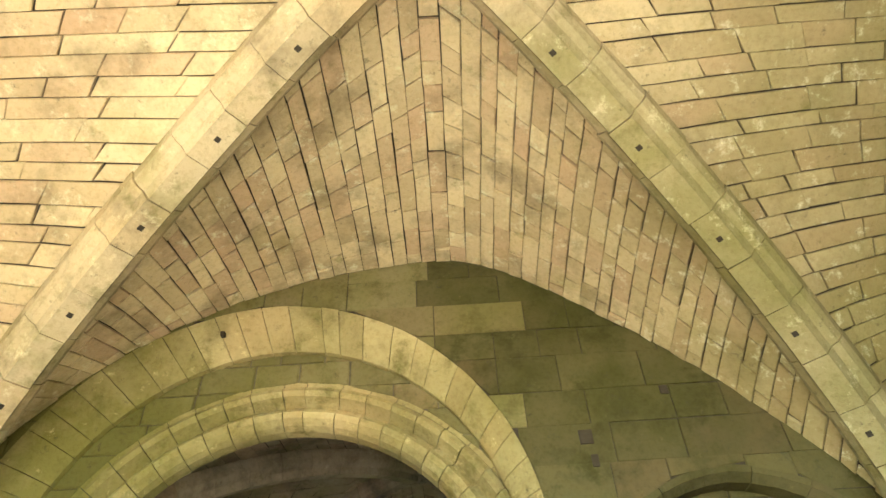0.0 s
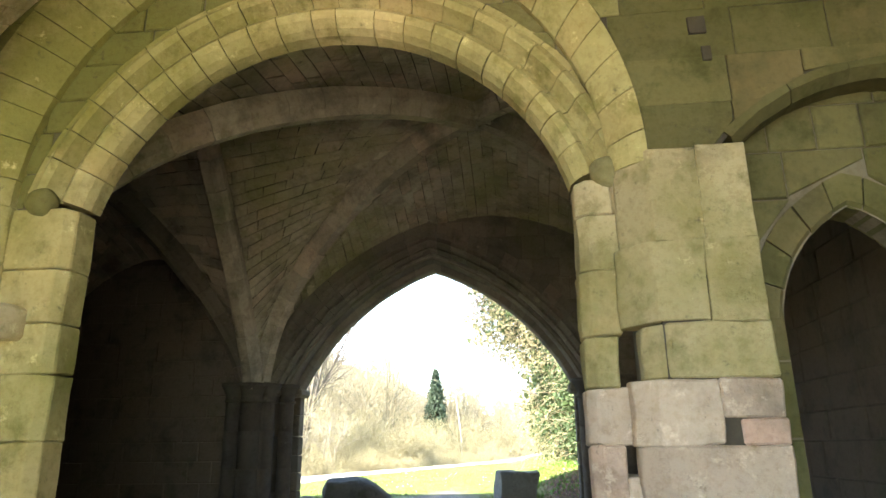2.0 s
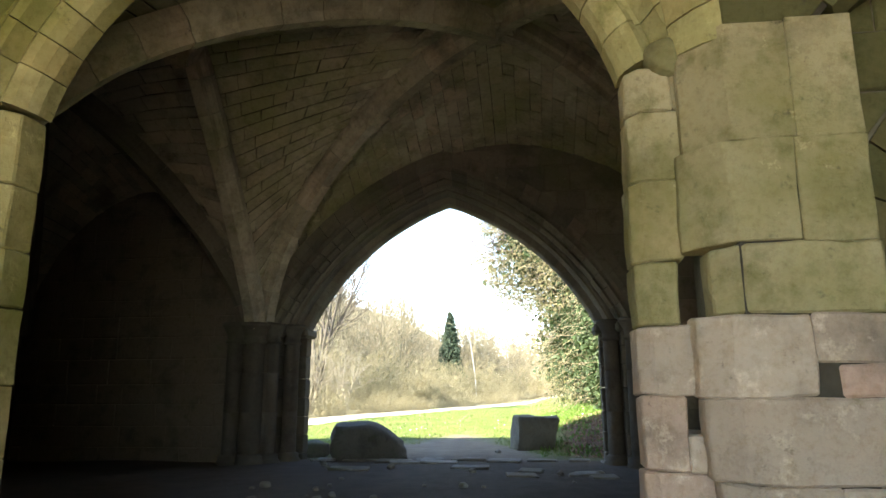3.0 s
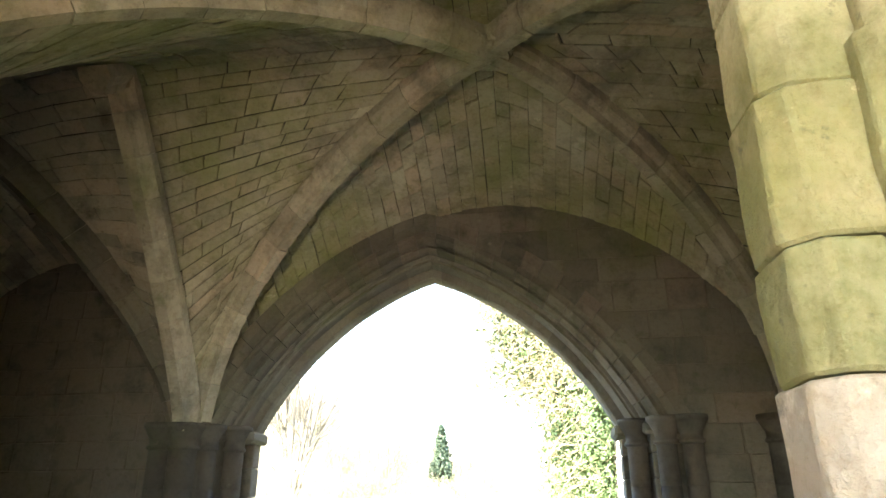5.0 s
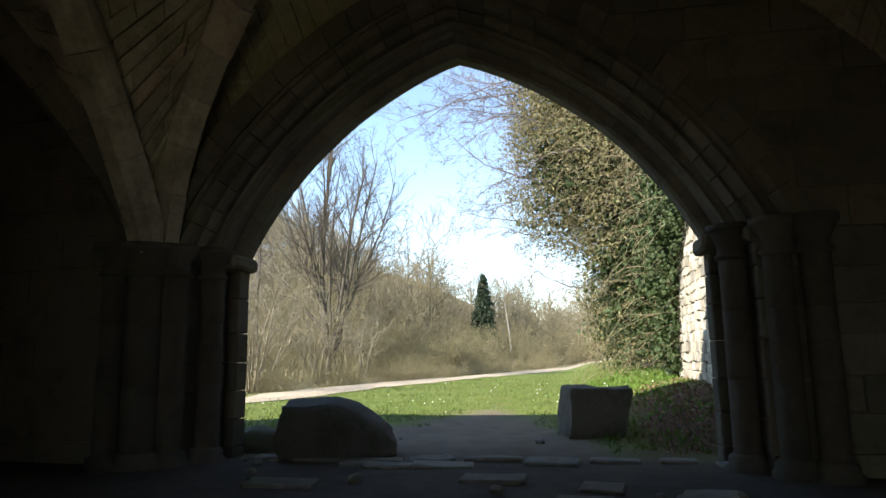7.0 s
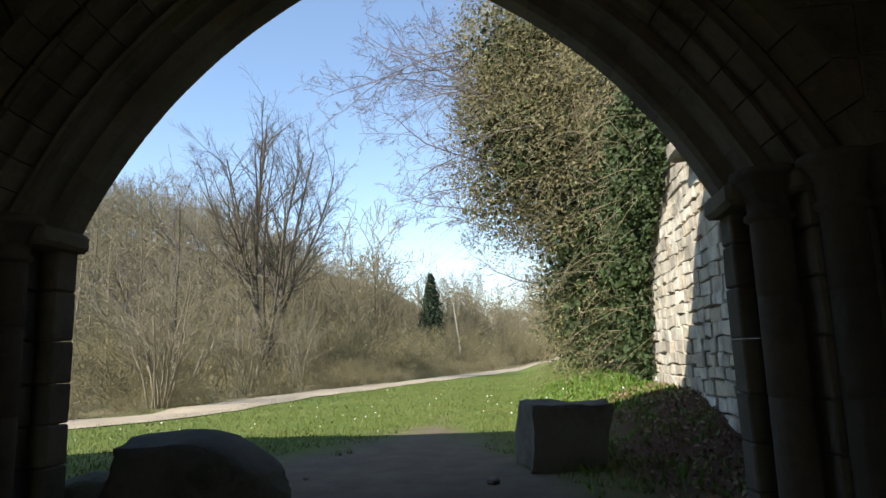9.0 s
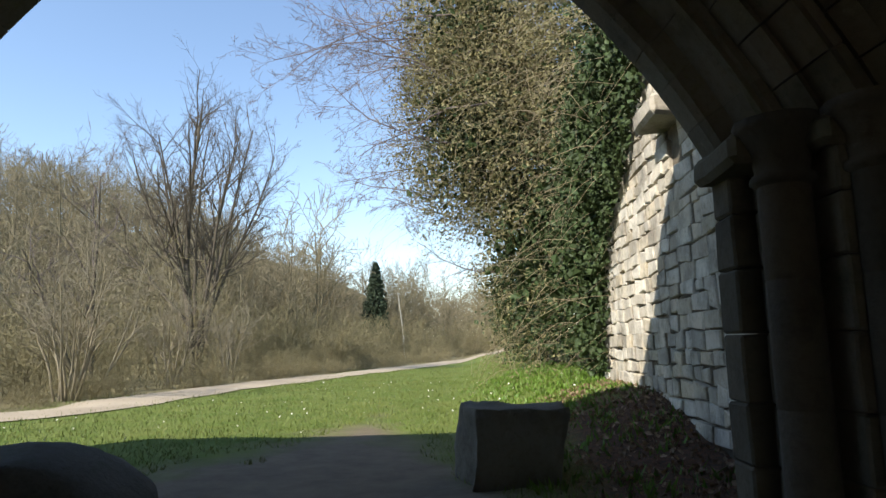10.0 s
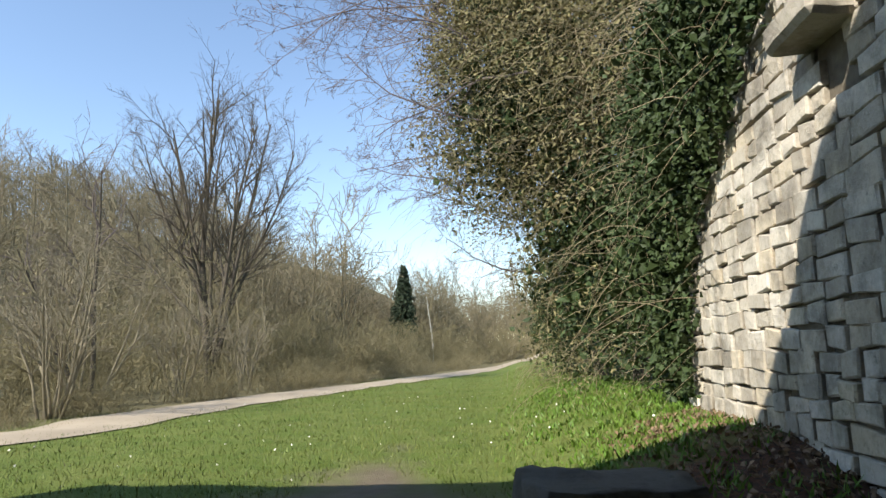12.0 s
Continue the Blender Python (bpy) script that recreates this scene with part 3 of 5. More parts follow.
def vault(name, mat, bay, boss, spring, straight, crowns, label, wide=0.2, lengths=None, lost=None, joint=0.006):
    """Four webs laid in courses: one mesh, a bed of mortar and the stones on it."""
    vs, fs, bed = [], [], []
    x0, x1, y0, y1 = bay
    mid = Vector(((x0 + x1) / 2, (y0 + y1) / 2, 1.5))
    for side, wc in crowns.items():
        long = (lengths or {}).get(side, 0.42)

        def pt(u, v, d=0.0):
            p = web_point(bay, boss, spring, straight, wc, side, u, v)
            a = web_point(bay, boss, spring, straight, wc, side, min(1, u + 0.01), v)
            b = web_point(bay, boss, spring, straight, wc, side, max(-1, u - 0.01), v)
            t = a - b
            along = Vector((1, 0, 0)) if side in "ew" else Vector((0, 1, 0))
            n = t.cross(along).normalized()
            if n.dot(mid - p) < 0:
                n = -n
            return p + n * d
        # equal steps along the arch
        us = [-1 + 2 * i / 400 for i in range(401)]
        ls = [0.0]
        for a, b in zip(us, us[1:]):
            ls.append(ls[-1] + (web_point(bay, boss, spring, straight, wc, side, a, 0.7) - web_point(bay, boss, spring, straight, wc, side, b, 0.7)).length)
        k = round(ls[-1] / wide)
        marks = [ls[-1] * (i + random.uniform(-0.13, 0.13) * (0 < i < k)) / k for i in range(k + 1)]
        uu = list(np.interp(marks, ls, us))
        # bed
        o = len(vs)
        N = 40
        for i in range(N + 1):
            u = -1 + 2 * i / N
            for j in range(5):
                vs.append(pt(u, j / 4, -0.02))
        fs += [(o + i * 5 + j, o + i * 5 + j + 1, o + i * 5 + j + 6, o + i * 5 + j + 5) for i in range(N) for j in range(4) if not (lost and lost(side, -1 + (2 * i + 1) / N))]
        bed.append((o, len(vs)))
        deep = (y1 - y0) / 2 if side in "ns" else (x1 - x0) / 2
        for a, b in zip(uu, uu[1:]):
            if lost and lost(side, (a + b) / 2):
                continue
            m = min(abs(a), abs(b))
            depth = deep * (1 - m) + 0.01
            if depth < 0.08:
                continue
            cut_v, v = [0.0], -random.uniform(0, long) / depth
            while True:
                v += long * random.uniform(0.55, 1.5) / depth
                if v > 1 - 0.08 / depth:
                    break
                if v > 0.08 / depth:
                    cut_v.append(v)
            cut_v.append(1.0)
            for c, e in zip(cut_v, cut_v[1:]):
                gu, gv = joint * random.uniform(0.4, 1.5) / (ls[-1] / 2), joint * random.uniform(0.4, 1.3) / depth
                bu, bv2 = 0.009 / (ls[-1] / 2), 0.010 / depth
                if b - a < 3 * (gu + bu) or e - c < 3 * (gv + bv2):
                    continue
                h = random.uniform(0.006, 0.026) if random.random() > 0.05 else 0.0
                o = len(vs)
                ju, jv = [random.uniform(-0.007, 0.007) / (ls[-1] / 2) for _ in range(4)], [random.uniform(-0.012, 0.012) / depth for _ in range(4)]
                low = [(a + gu, c + gv), (b - gu, c + gv), (b - gu, e - gv), (a + gu, e - gv)]
                top = [(a + gu + bu, c + gv + bv2), (b - gu - bu, c + gv + bv2), (b - gu - bu, e - gv - bv2), (a + gu + bu, e - gv - bv2)]
                low, top = [[(p + du, q + dv) for (p, q), du, dv in zip(row, ju, jv)] for row in (low, top)]
                vs += [pt(p, q, -0.025) for p, q in low] + [pt(p, q, h - 0.006) for p, q in low] + [pt(p, q, h + random.uniform(-0.004, 0.004)) for p, q in top]
                fs.append((o + 8, o + 9, o + 10, o + 11))
                for i in range(4):
                    j = (i + 1) % 4
                    fs += [(o + i, o + j, o + 4 + j, o + 4 + i), (o + 4 + i, o + 4 + j, o + 8 + j, o + 8 + i)]
    me = quick_mesh(name, [tuple(v) for v in vs], fs)
    me.materials.append(mat)
    me.materials.append(M_MORTAR)
    me.polygons.foreach_set("material_index", [int(any(a <= f[0] < b for a, b in bed)) for f in fs])
    return tagged(piece(name, me, mat), label, "ceiling", kind="structure")


def rib(name, mat, path, wide, deep, label, seg=0.55, holes=False):
    """A chamfered vault rib in stones along a path of points, hanging below it."""
    pts = [Vector(p) for p in path]
    ls = [0.0]
    for a, b in zip(pts, pts[1:]):
        ls.append(ls[-1] + (b - a).length)
    n = max(1, round(ls[-1] / seg))
    def at(l):
        l = max(0, min(ls[-1], l))
        return Vector([float(np.interp(l, ls, [p[k] for p in pts])) for k in range(3)])
    base = tagged(new(name), label, "vault rib", "vault ribs", "structure")
    prof = [(-0.5, 0.12), (-0.5, -0.35), (-0.42, -0.55), (-0.3, -0.66), (-0.22, -0.95), (0.22, -0.95), (0.3, -0.66), (0.42, -0.55), (0.5, -0.35), (0.5, 0.12)]
    for i in range(n):
        a, b = ls[-1] * i / n + 0.004, ls[-1] * (i + 1) / n - 0.004
        vs = []
        w = random.uniform(0.97, 1.03)
        sh = random.uniform(-0.008, 0.008)
        for l in (a, (a + b) / 2, b):
            p, t = at(l), (at(l + 0.05) - at(l - 0.05)).normalized()
            s = t.cross(Vector((0, 0, 1)))
            s.normalize()
            up = s.cross(t)
            if up.z < 0:
                up = -up
            vs += [p + s * (u * wide * w + sh) + up * (v * deep * w) for u, v in prof]
        m = len(prof)
        bm = bmesh.new()
        bv = [bm.verts.new(v) for v in vs]
        bm.faces.new(bv[:m])
        bm.faces.new(bv[2 * m:][::-1])
        for r in range(2):
            for j in range(m):
                q = (j + 1) % m
                bm.faces.new([bv[r * m + j], bv[r * m + q], bv[(r + 1) * m + q], bv[(r + 1) * m + j]])
        piece("rib_stone", from_bm("rib_stone", bm), mat, base)
        if holes and i % 2 == 0:
            # a dark patch on the underside stands for the shaded hollow
            c = p * 0.5 + at(a) * 0.5 - up * (0.95 * deep * w + 0.004)
            q = [c + s * (u + sh) + t * v + up * h for h in (0.0, 0.03) for u, v in ((-0.024, -0.024), (0.024, -0.024), (0.024, 0.024), (-0.024, 0.024))]
            piece("peg_hole", mixed_mesh("peg_hole", q, [(0, 1, 2, 3), (0, 1, 5, 4), (1, 2, 6, 5), (2, 3, 7, 6), (3, 0, 4, 7)]), M_MORTAR, base)
    return base


def diagonals(mat, bay, boss, spring, straight, label, wide, deep, holes=False):
    x0, x1, y0, y1 = bay
    cx, cy, crown = boss
    for x in (x0, x1):
        for y in (y0, y1):
            path, drop = [], (-0.07 if holes is None and x == x0 and y == y0 else 0.03)
            for i in range(25):
                s = 0.02 + (0.6 if holes is None and x == x1 and y == y0 else 0.975) * math.sin(math.pi / 2 * i / 24)
                path.append((cx + (x - cx) * s, cy + (y - cy) * s, spring + (crown - spring) * ((1 - straight) * ellipse(s) + straight * taper(s)) + drop))
            rib("vault_rib", mat, path, wide, deep, label, 0.55, holes)


def boss_stone(mat, boss, r, label):
    bm = bmesh.new()
    bmesh.ops.create_cone(bm, segments=12, radius1=r * 0.8, radius2=r, depth=0.4, cap_ends=True)
    bmesh.ops.bevel(bm, geom=bm.edges[:], offset=0.04, segments=2, affect="EDGES")
    for v in bm.verts:
        v.co += 0.03 * Vector(noise.noise_vector(v.co * 4))
    ob = piece("vault_boss", from_bm("vault_boss", bm), mat)
    ob.location = (boss[0], boss[1], boss[2] - 0.08)
    tagged(ob, label, "vault boss", kind="structure")


vault_1 = vault("ceiling_south_vault", M_WEB, BAY1, BOSS1, SPRING1, 0.3, {"n": (6.85, 0.0, 0.57), "e": 6.9, "w": 6.9, "s": 6.9}, "cream limestone rib vault webs laid in narrow courses", 0.19, {"n": 0.44, "s": 0.44, "e": 0.66, "w": 0.66}, joint=0.0072)
diagonals(M_RIB, BAY1, BOSS1, SPRING1, 0.3, "chamfered cream limestone vault rib with small square holes", 0.52, 0.38, True)
boss_stone(M_RIB, BOSS1, 0.42, "cream limestone vault boss at the crossing of the ribs")
vault_2 = vault("ceiling_north_vault", M_WEB_OLD, BAY2, BOSS2, SPRING2, 0.14, {"n": 5.6, "e": 5.8, "w": (6.28, 0.88, 0.88), "s": 5.9}, "grey-brown limestone rib vault webs with open joints",
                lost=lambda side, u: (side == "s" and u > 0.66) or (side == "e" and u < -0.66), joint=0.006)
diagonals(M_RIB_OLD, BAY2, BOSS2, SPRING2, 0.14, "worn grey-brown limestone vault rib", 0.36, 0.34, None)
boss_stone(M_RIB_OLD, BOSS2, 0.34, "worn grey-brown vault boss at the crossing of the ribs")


def arch_path(x, ya, yb, zs, zc, k, n=28, ym=None):
    """A rib in a plane of constant x: k is the share of straight pointed line in it."""
    out = []
    for i in range(n + 1):
        c = math.sin((-1 + 2 * i / n) * math.pi / 2)
        top = (ya + yb) / 2 if ym is None else ym
        out.append((x, top + c * (yb - top if c > 0 else top - ya), zs + (zc - zs) * ((1 - k) * ellipse(abs(c)) + k * (1 - abs(c)))))
    return out


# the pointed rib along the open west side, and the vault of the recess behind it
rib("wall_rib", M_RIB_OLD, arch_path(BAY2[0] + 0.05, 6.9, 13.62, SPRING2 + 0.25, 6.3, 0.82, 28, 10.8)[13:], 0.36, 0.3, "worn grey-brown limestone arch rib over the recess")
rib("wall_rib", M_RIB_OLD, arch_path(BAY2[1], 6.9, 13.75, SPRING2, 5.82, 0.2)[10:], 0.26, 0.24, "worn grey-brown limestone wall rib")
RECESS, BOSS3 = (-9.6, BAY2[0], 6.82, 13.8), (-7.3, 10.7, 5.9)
vault("ceiling_recess_vault", M_RECESS_WEB, RECESS, BOSS3, SPRING2, 0.5, {"n": 5.0, "e": (6.28, 0.88, 0.88), "w": 5.0, "s": 5.0}, "dark limestone webs of the recess vault")
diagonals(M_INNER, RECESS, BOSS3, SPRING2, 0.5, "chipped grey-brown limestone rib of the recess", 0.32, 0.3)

# ---- outer wall of the inner bay, with the great pointed arch ----
def ragged(x):
    return 0.22 * noise.noise(Vector((x * 0.9, 3, 0))) + 0.14 * noise.noise(Vector((x * 3.1, 7, 0)))


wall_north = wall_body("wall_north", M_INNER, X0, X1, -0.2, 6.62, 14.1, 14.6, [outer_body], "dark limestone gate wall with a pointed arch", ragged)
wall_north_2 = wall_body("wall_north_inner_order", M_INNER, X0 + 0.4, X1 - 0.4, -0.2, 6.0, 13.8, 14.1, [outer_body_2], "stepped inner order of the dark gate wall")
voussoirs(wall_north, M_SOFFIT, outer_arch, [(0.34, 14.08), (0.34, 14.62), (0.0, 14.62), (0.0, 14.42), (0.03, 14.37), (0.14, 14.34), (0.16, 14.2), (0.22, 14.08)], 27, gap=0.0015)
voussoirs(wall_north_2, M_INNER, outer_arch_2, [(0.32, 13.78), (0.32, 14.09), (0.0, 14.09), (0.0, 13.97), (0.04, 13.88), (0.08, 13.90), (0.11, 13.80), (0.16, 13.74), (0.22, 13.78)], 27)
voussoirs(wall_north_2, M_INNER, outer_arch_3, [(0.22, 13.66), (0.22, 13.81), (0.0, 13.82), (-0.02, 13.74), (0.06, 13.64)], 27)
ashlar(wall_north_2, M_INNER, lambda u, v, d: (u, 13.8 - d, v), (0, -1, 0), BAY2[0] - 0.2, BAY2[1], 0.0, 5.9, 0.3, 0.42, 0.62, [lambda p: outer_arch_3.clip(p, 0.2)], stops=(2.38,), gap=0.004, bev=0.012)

ashlar(wall_north_2, M_SHADED, lambda u, v, d: (u, 13.8 - d, v), (0, -1, 0), -9.6, BAY2[0] - 0.22, 0.0, 5.6, 0.3, 0.42, 0.62, joined=True)


def gate_jamb(sgn):
    z, i = -0.1, 0
    while z < 2.3:
        h = min(random.uniform(0.3, 0.42), 2.36 - z)
        for k, (a, b, y0, y1) in enumerate(((2.605, 2.95, 14.36, 14.62), (2.74, 2.97, 14.08, 14.36), (2.9, 3.3, 13.78, 14.1))):
            x0, x1 = sorted((-1.74 + sgn * a, -1.74 + sgn * b))
            # jambs take the stone whose colour holds the shade
            piece("jamb_stone", worn_block("jamb_stone", x0, x1, y0, y1, z + 0.003, z + h - 0.003, 0.014, 0.008, 1, i * 3.1 + sgn + k), M_SHADED, wall_north if k < 2 else wall_north_2)
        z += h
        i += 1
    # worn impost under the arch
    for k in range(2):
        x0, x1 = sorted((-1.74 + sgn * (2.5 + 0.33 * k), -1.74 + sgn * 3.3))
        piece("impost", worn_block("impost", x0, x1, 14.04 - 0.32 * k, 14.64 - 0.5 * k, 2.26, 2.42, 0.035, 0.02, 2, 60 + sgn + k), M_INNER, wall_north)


gate_jamb(-1)
gate_jamb(1)

# ---- side and back walls, roof ----
def side_wall(name, x0, x1, y0, y1, z1, label, mat=M_MORTAR):
    return tagged(piece(name, box_mesh(name, x0, x1, y0, y1, -0.2, z1), mat), label, "wall", kind="structure")


# unseen east wall, given the dark stone to cut bounced light
wall_east_1 = side_wall("wall_east_south_bay", BAY1[1], BAY1[1] + 0.9, -4.0, 6.26, 6.95, "dark green limestone side wall of the south bay, darkened to cut bounce")
ashlar(wall_east_1, M_ASHLAR_GREEN, lambda u, v, d: (BAY1[1] - d, u, v), (-1, 0, 0), -3, 6.2, 0, 6.9, 0.34, 0.44, 0.7, joined=True)
# west side left open out of view, an added gap that lets sun onto the floor
wall_west_1 = side_wall("wall_west_south_bay", BAY1[0] - 0.9, BAY1[0], 0.8, 6.26, 6.95, "pale limestone side wall of the south bay")
ashlar(wall_west_1, M_WEB, lambda u, v, d: (BAY1[0] + d, u, v), (1, 0, 0), 0.8, 6.2, 0, 6.9, 0.34, 0.44, 0.7, joined=True)
wall_west_pier = side_wall("wall_west_pier", BAY1[0] - 0.9, BAY1[0], -4.0, -2.8, 6.95, "unseen pale limestone corner pier by the added west opening", M_RIB)
wall_west_lintel = tagged(piece("wall_west_lintel", box_mesh("wall_west_lintel", BAY1[0] - 0.9, BAY1[0], -2.8, 0.8, 5.6, 6.95), M_RIB), "unseen limestone head over the added west opening", "wall", kind="structure")
wall_south_head = wall_body("wall_south", M_RIB, BAY1[0] - 0.9, BAY1[1] + 0.9, -0.2, 6.95, -4.0, -3.0, [back_arch], "limestone wall with the wide open south arch")
# the north bay's side walls have their shade in the stone colour
wall_east_2 = side_wall("wall_east_north_bay", BAY2[1], BAY2[1] + 1.0, 6.82, 13.8, 6.2, "dark limestone side wall of the north bay", M_SHADED)
ashlar(wall_east_2, M_SHADED, lambda u, v, d: (BAY2[1] - d, u, v), (-1, 0, 0), 6.85, 13.75, 0, 5.9, 0.3, 0.42, 0.62, joined=True)
wall_west_2 = side_wall("wall_west_north_bay", -10.5, -9.6, 6.82, 14.14, 6.2, "shade-darkened limestone side wall of the recess", M_SHADED)
ashlar(wall_west_2, M_SHADED, lambda u, v, d: (-9.6 + d, u, v), (1, 0, 0), 6.85, 13.75, 0, 5.9, 0.3, 0.42, 0.62, joined=True)
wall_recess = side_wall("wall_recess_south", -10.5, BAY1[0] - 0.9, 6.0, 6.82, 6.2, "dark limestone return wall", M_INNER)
roof_1 = tagged(piece("roof_south", box_mesh("roof_south", BAY1[0] - 0.9, BAY1[1] + 0.9, -4.0, 6.82, 7.0, 7.3), M_MORTAR), "flat rubble top of the gatehouse", "roof", kind="structure")
roof_2 = tagged(piece("roof_north", box_mesh("roof_north", X0, X1, 6.82, 14.2, 6.5, 6.7), M_MORTAR), "flat rubble top of the gatehouse", "roof", kind="structure")
roof_fascia = side_wall("wall_east_return", BAY2[1] + 1.0, X1, 6.82, 14.14, 6.5, "dark limestone outer skin of the gatehouse", M_INNER)
wall_head = tagged(piece("wall_north_head", box_mesh("wall_north_head", X0 + 0.4, X1 - 0.4, 13.8, 14.14, 6.0, 6.5), M_INNER), "dark limestone wall head under the roof", "wall", kind="structure")


# ---- clustered shafts ----
def lathe(name, prof, n=14):
    vs = [(r * math.cos(2 * math.pi * i / n), r * math.sin(2 * math.pi * i / n), z) for r, z in prof for i in range(n)]
    fs = [(j * n + i, j * n + (i + 1) % n, (j + 1) * n + (i + 1) % n, (j + 1) * n + i) for j in range(len(prof) - 1) for i in range(n)]
    return quick_mesh(name, vs, fs, True)


SHAFT = {r: (lathe("shaft", [(r, 0.28), (r, 0.95), (r * 0.96, 0.955), (r * 0.96, 0.965), (r, 0.97), (r, 1.6), (r * 0.96, 1.605), (r * 0.96, 1.615), (r, 1.62), (r, 2.12)]),
             lathe("capital", [(r, 2.1), (r * 1.25, 2.12), (r * 1.25, 2.15), (r * 1.02, 2.17), (r * 1.1, 2.25), (r * 1.55, 2.36), (r * 1.6, 2.38), (r * 1.75, 2.39), (r * 1.75, 2.45), (0.01, 2.46)]),
             lathe("base", [(r * 1.9, -0.2), (r * 1.9, 0.1), (r * 1.6, 0.13), (r * 1.6, 0.17), (r * 1.35, 0.2), (r * 1.4, 0.25), (r, 0.29)])) for r in (0.13, 0.17, 0.2)}


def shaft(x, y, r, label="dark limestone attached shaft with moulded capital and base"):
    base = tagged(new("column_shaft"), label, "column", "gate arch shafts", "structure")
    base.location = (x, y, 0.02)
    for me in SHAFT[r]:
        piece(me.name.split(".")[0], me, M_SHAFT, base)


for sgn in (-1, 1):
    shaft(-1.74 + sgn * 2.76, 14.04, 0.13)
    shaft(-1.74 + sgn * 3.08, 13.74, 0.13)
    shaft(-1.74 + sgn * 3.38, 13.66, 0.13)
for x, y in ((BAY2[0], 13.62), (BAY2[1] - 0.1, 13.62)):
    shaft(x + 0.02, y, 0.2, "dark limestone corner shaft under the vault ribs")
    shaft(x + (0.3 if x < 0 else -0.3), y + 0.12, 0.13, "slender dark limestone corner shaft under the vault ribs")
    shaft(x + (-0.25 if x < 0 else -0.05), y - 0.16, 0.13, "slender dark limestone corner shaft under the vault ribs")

# ---- old wall outside ----
old_wall = tagged(piece("wall_outside", box_mesh("wall_outside", 1.63, 2.6, 14.6, 21.6, 0.2, 5.2), M_OLD_MORTAR), "pale weathered limestone rubble wall beside the gate", "wall", kind="structure")
def socket(p):
    """Leaves out the stones of the hole under the corbel."""
    u, v = sum(q[0] for q in p) / len(p), sum(q[1] for q in p) / len(p)
    return [] if 17.2 < u < 17.62 and 3.2 < v < 3.62 else p


ashlar(old_wall, M_RUBBLE, lambda u, v, d: (1.63 - d, u, v), (-1, 0, 0), 14.6, 21.6, 0.4, 5.2, 0.15, 0.29, 0.34, [socket], thick=0.055, gap=0.011, bev=0.016, wob=0.006, jitter=0.03, uneven=0.016)

corbel = worn_block("corbel", 1.27, 1.66, 17.1, 17.8, 3.62, 3.84, 0.04, 0.035, 3, 5.0)
piece("corbel", corbel, M_RUBBLE, old_wall, "projecting weathered corbel slab")

# ---- loose stones ----
def boulder(name, size, place, turn, label, seed, mat, lump=0.18, slope=0.0, undercut=0.0):
    bm = bmesh.new()
    bmesh.ops.create_cube(bm, size=1)
    bmesh.ops.subdivide_edges(bm, edges=bm.edges, cuts=7, use_grid_fill=True)
    for v in bm.verts:
        r = v.co.normalized() * 0.62
        v.co = v.co.lerp(r, lump * 2)
        n = v.co * 2.2 + Vector((seed, 0, 0))
        v.co += Vector(noise.noise_vector(n)) * 0.09 + Vector(noise.noise_vector(n * 3.5)) * 0.025
        side, high = max(0.0, v.co.x * 2), min(1.0, max(0.0, v.co.z + 0.5))
        v.co = Vector((v.co.x * (1 - undercut * side * (1 - high)) * size[0], v.co.y * size[1], (v.co.z + 0.5) * (1 - slope * side ** 1.4) * size[2]))
    ob = piece(name, from_bm(name, bm, True), mat)
    ob.matrix_world = pose(*place, 0, 0, turn)
    return tagged(ob, label, "boulder", kind="")


boulder("boulder", (1.25, 0.9, 0.66), (-3.25, 14.75, 0.1), 8, "dark flat-topped boulder on the gate threshold", 3.0, M_BOULDER, 0.24, 0.5)
boulder("boulder", (0.5, 0.45, 0.3), (-4.35, 15.0, 0.1), 30, "small dark rounded stone beside the gate jamb", 9.0, M_BOULDER, 0.42)
boulder("stone_block", (0.87, 0.68, 0.68), (-0.26, 16.6, 0.13), 14, "squared dark limestone block standing on the earth", 6.0, M_BLOCK, 0.03, 0.0, 0.4)

# ---- plants ----
def tubes(name, lines, sides=4, smooth=True):
    """One mesh of tapered tubes along lines of (points, radii)."""
    vs, fs, o = [], [], 0
    ang = [2 * math.pi * k / sides for k in range(sides)]
    ca, sa = np.cos(ang), np.sin(ang)
    for pts, rad in lines:
        p = np.asarray(pts, dtype=float)
        t = np.gradient(p, axis=0)
        t /= np.linalg.norm(t, axis=1)[:, None] + 1e-9
        ref = np.where(np.abs(t[:, 2:3]) > 0.9, [[1.0, 0, 0]], [[0, 0, 1.0]])
        a = np.cross(t, ref)
        a /= np.linalg.norm(a, axis=1)[:, None] + 1e-9
        b = np.cross(t, a)
        r = np.asarray(rad)[:, None, None]
        ring = p[:, None, :] + r * (a[:, None, :] * ca[None, :, None] + b[:, None, :] * sa[None, :, None])
        n = len(p)
        vs.append(ring.reshape(-1, 3))
        i = np.arange(n - 1)[:, None] * sides + np.arange(sides)[None, :]
        j = np.arange(n - 1)[:, None] * sides + (np.arange(sides)[None, :] + 1) % sides
        fs.append(np.stack([i, j, j + sides, i + sides], -1).reshape(-1, 4) + o)
        o += n * sides
    return np.concatenate(vs), np.concatenate(fs)


